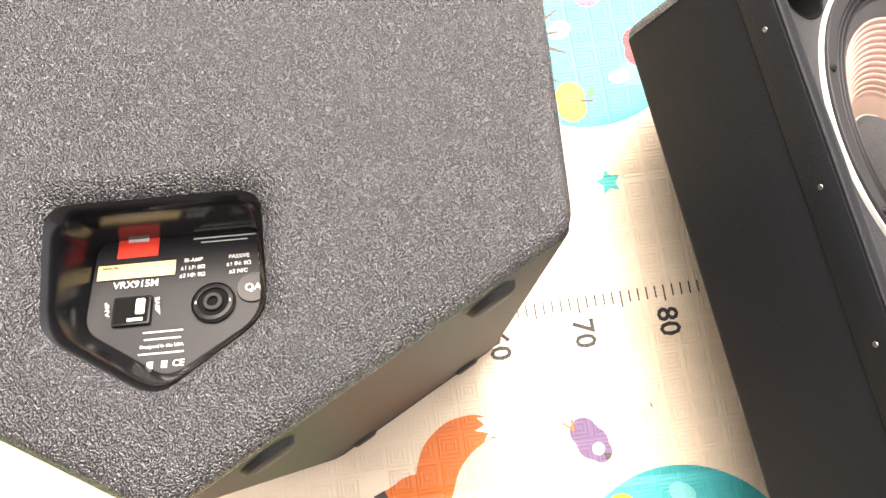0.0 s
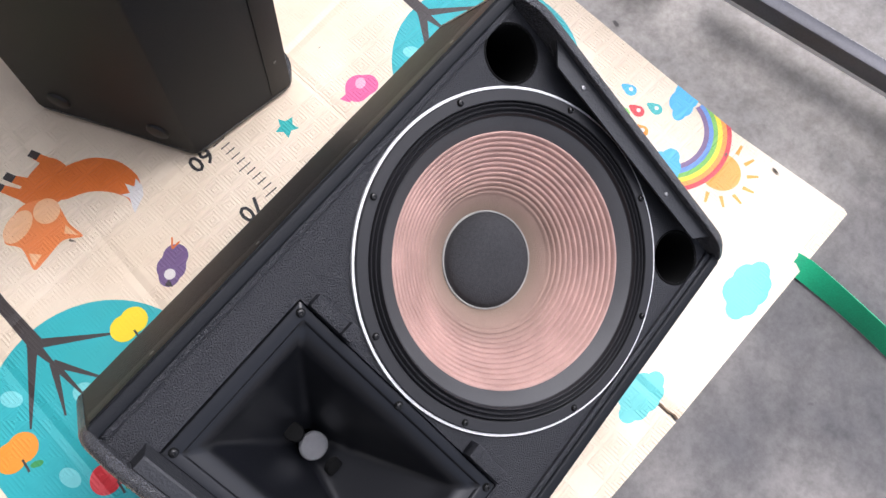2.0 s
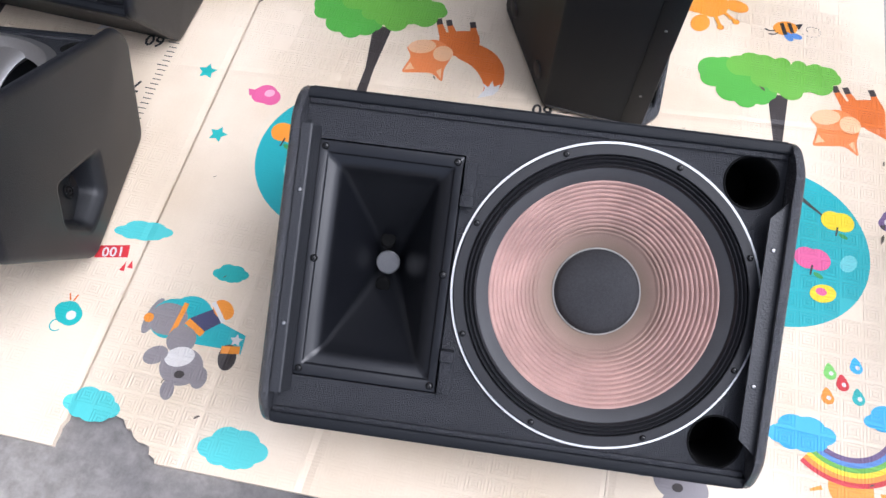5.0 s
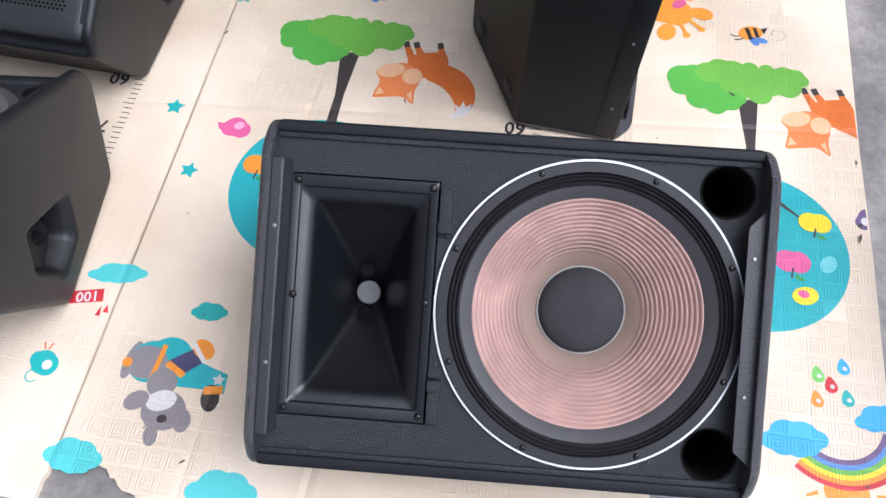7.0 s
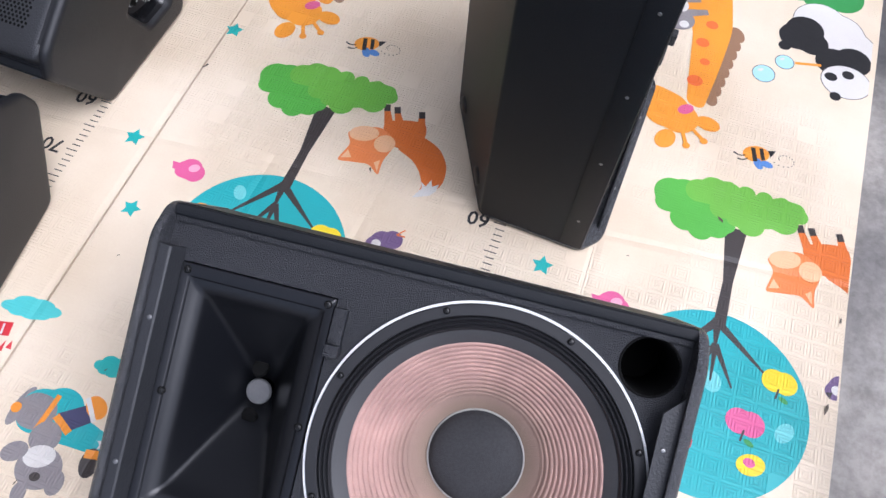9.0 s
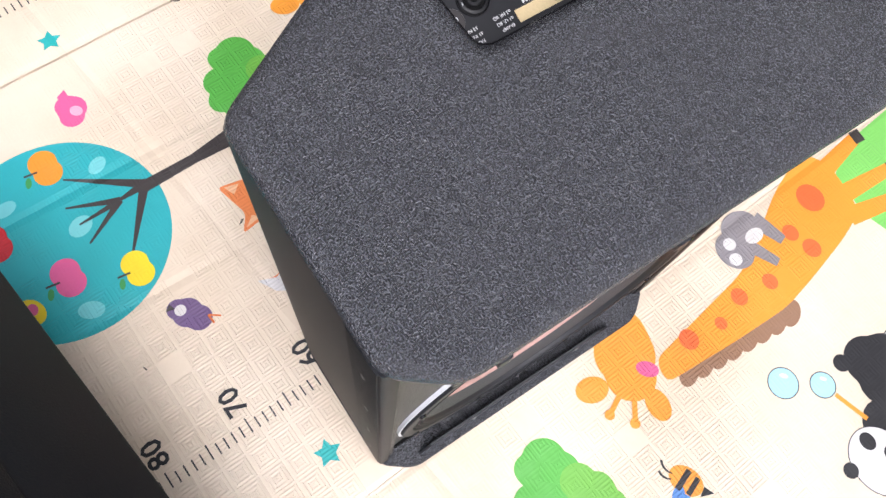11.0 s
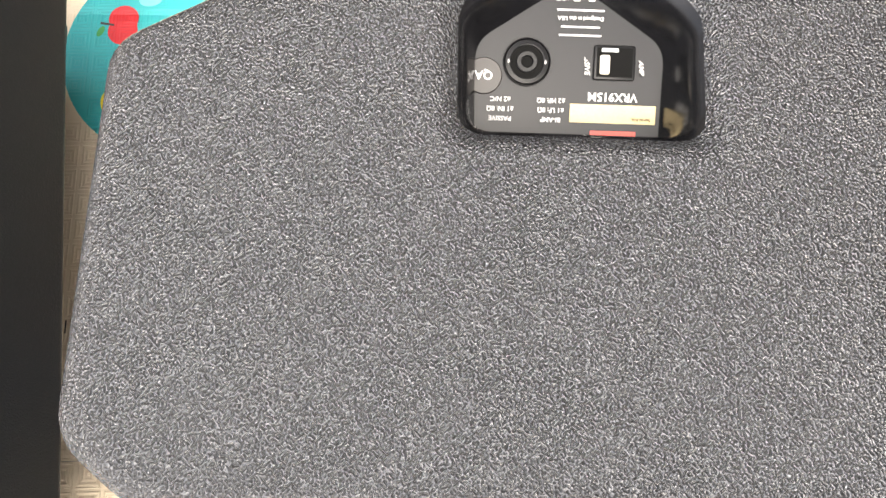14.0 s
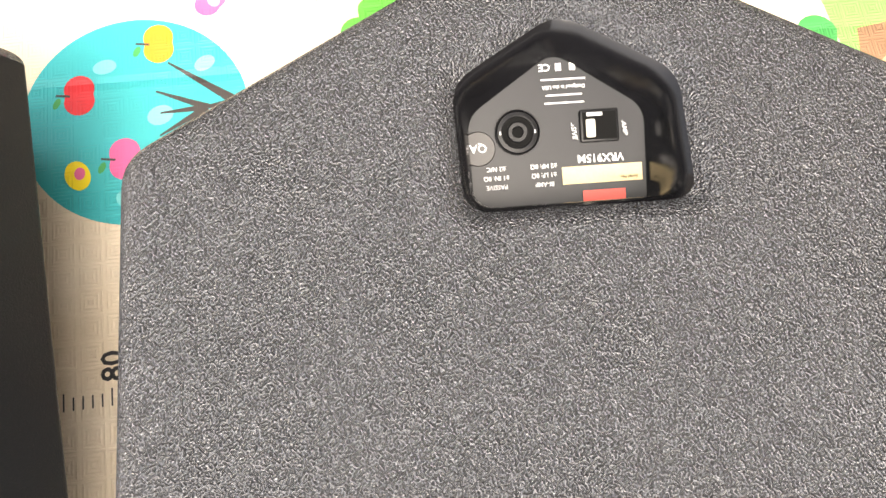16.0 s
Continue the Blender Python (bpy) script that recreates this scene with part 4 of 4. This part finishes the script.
    # grille brackets beside the horn
    for u0, u1 in ((0.098, 0.160), (-0.166, -0.104)):
        bm = block(HX + 0.1055, HX + 0.123, u0, u1, 0.0, 0.013, 0.002)
        br = part("grille_bracket", bm, BAFFLE_BLACK, box)
        lift = u0 if u0 > 0 else u1
        part("bracket_foot", block(HX + 0.1045, HX + 0.124, min(lift, lift + (0.016 if u0 > 0 else -0.016)), max(lift, lift + (0.016 if u0 > 0 else -0.016)), 0.0, 0.021, 0.002), BAFFLE_BLACK, br)

    # grille strips inside the end plates
    bm = bmesh.new()
    pts = [(INNER + 0.0005, -0.187), (INNER - 0.022, -0.168), (INNER - 0.022, 0.135), (INNER + 0.0005, 0.158)]
    loft(bm, [[(x, u, n) for x, u in pts] for n in (0.0235, 0.0270)], True, True)
    strip = part("grille_strip", bm, STRIP_BLACK, box)
    sc = part("screw", moved(screw_mesh(0.0035, 0.002), pose(INNER - 0.0127, 0.092, 0.0270)), STEEL, strip)
    again(sc, pose(0, -0.186, 0), strip)
    bm = bmesh.new()
    prof = [(-INNER + 0.0005, 0.0), (-INNER + 0.0005, 0.0300), (-INNER + 0.013, 0.0300), (-INNER + 0.0155, 0.0285), (-INNER + 0.0225, 0.0)]
    loft(bm, [[(x, u, n) for x, n in prof] for u in (-0.192, 0.186)], True, True)
    strip = part("grille_strip", bm, STRIP_BLACK, box)
    sc = part("screw", moved(screw_mesh(0.0035, 0.002), pose(-INNER + 0.0085, 0.093, 0.0300)), STEEL, strip)
    again(sc, pose(0, -0.187, 0), strip)
    # screws along the side walls, feet on the sloping faces
    first = part("screw", moved(screw_mesh(0.0032, 0.0012), pose(-0.245, W, -0.015, -90)), STEEL, box)
    for x in (0.155, 0.315, 0.49):
        again(first, pose(x, 0, 0), box)
    second = part("screw", moved(screw_mesh(0.0032, 0.0012), pose(-0.245, -W, -0.015, 90)), STEEL, box)
    for x in (0.155, 0.315, 0.49):
        again(second, pose(x, 0, 0), box)
    ang = math.degrees(math.atan2(NC - NA, W))
    for s in (-1, 1):
        for f in (0.2, 0.8):
            for x in (-0.292, 0.292):
                u, n = s * W * (1 - f), NC + (NA - NC) * f
                bm = lathe([(0.0, 0.005), (0.014, 0.005), (0.017, 0.0035), (0.019, 0.0), (0.019, -0.002)], 24)
                part("rubber_foot", moved(bm, pose(x, u, n) @ pose(0, 0, 0, s * -(180 - ang)) ), RUBBER, box)
    return box


def cone_driver(box):
    """The bass driver set into the baffle."""
    at = pose(WX, 0, 0)
    ring = part("woofer_rim", moved(lathe([(0.2116, 0.001), (0.2116, 0.0045), (0.2147, 0.0045), (0.2147, 0.0)], 128), at), WHITE_RIM, box, "bare white driver rim")
    part("gasket", moved(lathe([(0.2112, 0.003), (0.2108, 0.0075), (0.2098, 0.0083), (0.1972, 0.0083), (0.1962, 0.0073), (0.1958, 0.002)], 128), at), CLOTH_BLACK, box)
    prof = []
    for i in range(37):
        f = i / 36
        prof.append((0.1958 - 0.0172 * f, 0.0045 + 0.0028 * math.sin(2 * math.pi * 3 * f - 1.57)))
    prof += [(0.1782, 0.0015)]
    sur = part("surround", moved(lathe(prof, 128), at), CLOTH_BLACK, box, "black ribbed cloth surround")
    part("cone_edge", moved(lathe([(0.1782, 0.0015), (0.1770, 0.001), (0.1625, -0.0080), (0.1608, -0.0095)], 128), at), FLAT_CLOTH, sur, "flat charcoal cloth band")
    prof, n = [], 210
    for i in range(n + 1):
        f = i / n
        r = 0.1618 - 0.0980 * f
        z = -0.0090 - 0.0670 * f ** 0.92
        rib = 0.0027 * abs(math.sin(math.pi * f * 16.5)) ** 0.9 * min(1, max(0, 0.80 - f) / 0.10)
        prof.append((r, z + rib))
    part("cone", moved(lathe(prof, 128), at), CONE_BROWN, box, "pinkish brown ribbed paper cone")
    cap = [(0.0645, -0.0780), (0.0640, -0.0735), (0.0625, -0.0725)] + [(0.0615 * math.cos(radians(a)), -0.0725 + 0.021 * math.sin(radians(a))) for a in range(6, 91, 6)]
    cap[-1] = (0, -0.0515)
    felt = part("dust_cap", moved(lathe(cap, 96), at), DUST_GREY, box, "dark grey felt dust cap")
    part("glue_ring", moved(lathe([(0.0632, -0.0730), (0.0640, -0.0722), (0.0652, -0.0726), (0.0658, -0.0752)], 96), at), GLUE_GREY, felt, "thin pale ring of dried glue")
    first = None
    for k in range(8):
        a = 22.5 + 45 * k
        m = at @ pose(0.2045 * math.cos(radians(a)), 0.2045 * math.sin(radians(a)), 0.0083)
        if first is None:
            first = part("screw", screw_mesh(0.0045, 0.0035), SCREW_BLACK, box)
            first.matrix_basis = m
        else:
            again(first, m, box)


def wedge_pose(x, y, yaw, flip=False, tilt=30.6, lift=0.004, lean=0.0):
    """Resting on a sloping face, baffle up and towards -y; x, y: the ridge's middle on the mat."""
    return pose(x, y, lift, 0, 0, yaw) @ pose(0, 0, 0, tilt) @ pose(0, 0, 0, 0, lean) @ pose(0, 0, -NA) @ pose(0, 0, 0, 0, 0, 180 if flip else 0)


def bare_basket(box):
    """A driver with its cone gone: cast rim, spokes and hub."""
    at = pose(WX, 0, 0)
    rim = part("driver_basket", moved(lathe([(0.2035, 0.0), (0.2035, 0.007), (0.200, 0.009), (0.186, 0.009), (0.182, 0.006), (0.176, -0.004), (0.172, -0.016), (0.176, -0.018), (0.19, -0.004)], 96, True), at), SILVER, box, "bare cast aluminium driver basket")
    for k in range(6):
        bm = bmesh.new()
        rings = []
        for i in range(9):
            f = i / 8
            r, z, w = 0.176 - 0.100 * f, -0.010 - 0.085 * f ** 1.3, 0.040 - 0.060 * f + 0.052 * f * f
            rings.append([(r, -w, z - 0.002), (r, -w * 0.6, z + 0.004), (r, w * 0.6, z + 0.004), (r, w, z - 0.002), (r - 0.004, w * 0.8, z - 0.012), (r - 0.004, -w * 0.8, z - 0.012)])
        loft(bm, rings, True, True)
        part("spoke", moved(bm, at @ pose(0, 0, 0, 0, 0, 60 * k + 12)), SILVER, rim)
    part("hub", moved(lathe([(0.084, -0.085), (0.084, -0.096), (0.060, -0.098), (0.055, -0.12), (0.03, -0.122), (0.0, -0.118)], 48), at), SILVER, rim)
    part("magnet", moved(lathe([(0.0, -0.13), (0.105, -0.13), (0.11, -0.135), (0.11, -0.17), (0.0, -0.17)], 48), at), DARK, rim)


def perforated_grille(box):
    """Pressed steel front, bulging a little, with rows of round dimples."""
    bm = bmesh.new()
    rings = []
    for d, n in ((0.0, 0.004), (0.002, 0.024), (0.006, 0.029), (0.02, 0.032)):
        rings.append([(a, b, n) for a, b in rounded([(-INNER + 0.003 + d, -W + 0.02 + d), (INNER - 0.003 - d, -W + 0.02 + d), (INNER - 0.003 - d, W - 0.02 - d), (-INNER + 0.003 + d, W - 0.02 - d)], 0.02, 4)])
    loft(bm, rings, False, True)
    plate = part("grille", bm, STRIP_BLACK, box, "black perforated steel grille", smooth=40)
    bm = bmesh.new()
    pitch = 0.0085
    rows = int(0.36 / (pitch * 0.866))
    for j in range(rows):
        for i in range(int(0.58 / pitch)):
            x, y = -0.29 + (i + 0.5 * (j % 2)) * pitch, -0.18 + j * pitch * 0.866
            # each perforation is a flat dark disc with the hole's shade as colour
            vs = [bm.verts.new((x + 0.0030 * math.cos(math.pi * q / 3), y + 0.0030 * math.sin(math.pi * q / 3), 0.0324)) for q in range(6)]
            bm.faces.new(vs)
    holes = part("grille_hole", bm, DARK, plate, smooth=0)
    tagged(holes, kind="stuff")


shell_only = monitor()
low_left = copy_thing(shell_only, wedge_pose(-1.1226, -0.5534, 186.0, True))
high_left = copy_thing(shell_only, wedge_pose(-1.161, 0.301, -2.3, True))
lying = shell_only
cone_driver(lying)
standing = copy_thing(lying, Matrix())
lying.matrix_basis = wedge_pose(-0.0222, -0.3697, 4.44, tilt=29.6, lift=-0.004, lean=0.9)
standing.matrix_basis = Matrix.Translation((0.1761, 0.2355, 0.3475)) @ Euler((radians(0.25), radians(1.31), radians(-2.96))).to_matrix().to_4x4() @ Matrix(((0, 0, 1, 0), (0, 1, 0, 0), (-1, 0, 0, 0), (0, 0, 0, 1)))
bare_basket(low_left)
# the print on this one is rubbed off and its recess is scoured dull
for ob in low_left.children_recursive:
    if ob.name.split(".")[0] in ("panel_text", "model_text", "series_text", "label_text", "text_bar", "approval_mark", "approval_text", "badge_mark", "sticker_text", "serial_label", "series_badge", "tape_scrap"):
        bpy.data.objects.remove(ob)
for ob in low_left.children_recursive:
    if ob.name.split(".")[0] in ("recess", "input_panel", "knob"):
        ob.data = ob.data.copy()
        ob.data.materials[0] = WORN_SHADED_BLACK
perforated_grille(high_left)
# end plates of these two take the copy with shade in its colour
for box in (low_left, high_left):
    for ob in box.children:
        if ob.name.split(".")[0] in ("end_plate", "recess_rim"):
            ob.data = ob.data.copy()
            ob.data.materials[0] = WORN_SHADED_BLACK
tagged(lying, "black wedge stage monitor, grille off, brown woofer and horn bare")
tagged(standing, "black wedge stage monitor standing on its end, connector recess on top")
tagged(low_left, "scuffed black wedge stage monitor with a bare driver basket, no cone")
tagged(high_left, "black wedge stage monitor with its perforated grille fitted")

# ---- green strap on the floor ----
strap = thing("green_strap", pose(0.535, -0.80, -0.012), "twisted green woven strap running out from under the mat", "strap")
bm = bmesh.new()
rings = []
for i in range(41):
    f = i / 40
    y = 0.03 - 1.3 * f
    x = -0.008 - 0.03 * f - 0.06 * math.sin(3.0 * f) * f
    twist = radians(8 + 55 * math.sin(math.pi * min(1, f * 3.2)))
    if f < 0.04:
        twist = 0
    w, th = 0.019, 0.0016
    lift = abs(math.sin(twist)) * w + 0.003
    c, q = math.cos(twist), math.sin(twist)
    rings.append([(x + a * c - b * q, y, lift + a * q + b * c) for a, b in ((-w, -th), (w, -th), (w, th), (0, th * 1.5), (-w, th))])
loft(bm, rings, True, True)
part("webbing", bm, GREEN_WEB, strap, smooth=50)

# ---- trolley beyond the mat ----
trolley = thing("trolley", pose(0.765, -0.53, -0.012, 0, 0, 8), "low wheeled trolley frame of dark steel with a white rail", "trolley")


def tube(x0, x1, y0, y1, z0, z1):
    return block(x0, x1, y0, y1, z0, z1, 0.004)


part("side_bar", tube(0.0, 0.028, -0.95, 0.36, 0.13, 0.165), CART_STEEL, trolley)
part("white_rail", tube(0.055, 0.105, -0.95, 0.10, 0.06, 0.085), CART_WHITE, trolley, "white painted rail")
part("side_bar", tube(0.50, 0.528, -0.95, 0.36, 0.13, 0.165), CART_STEEL, trolley)
for y in (-0.95, 0.335):
    part("cross_bar", tube(0.028, 0.50, y, y + 0.028, 0.13, 0.165), CART_STEEL, trolley)
part("cross_bar", tube(0.028, 0.50, -0.50, -0.472, 0.06, 0.128), CART_STEEL, trolley)


def caster(x, y, turn):
    m = pose(x, y, 0, 0, 0, turn)
    fork = part("caster_fork", moved(block(-0.024, 0.024, -0.022, 0.022, 0.094, 0.13, 0.003), m), CART_STEEL, trolley)
    for s in (-1, 1):
        part("fork_cheek", moved(block(s * 0.021 - 0.002, s * 0.021 + 0.002, -0.016, 0.028, 0.030, 0.098, 0.001), m), CART_STEEL, fork)
    prof = [(0.0, 0.012), (0.012, 0.015), (0.016, 0.010), (0.026, 0.010), (0.028, 0.014), (0.038, 0.015), (0.043, 0.010), (0.044, 0.0), (0.043, -0.010), (0.038, -0.015), (0.028, -0.014), (0.026, -0.010), (0.016, -0.010), (0.012, -0.015), (0.0, -0.012)]
    wheel = part("wheel", moved(lathe(prof, 40), m @ pose(0, 0.018, 0.044, 0, 90, 0)), CASTER_GREY, trolley, "worn grey rubber caster wheel")
    part("axle", moved(lathe([(0.0, 0.025), (0.007, 0.025), (0.007, -0.025), (0.0, -0.025)], 16), m @ pose(0, 0.018, 0.044, 0, 90, 0)), STEEL, wheel)


for x, y, a in ((0.073, 0.203, 35), (0.515, 0.26, -20), (0.016, -0.90, 10), (0.515, -0.90, 60)):
    caster(x, y, a)
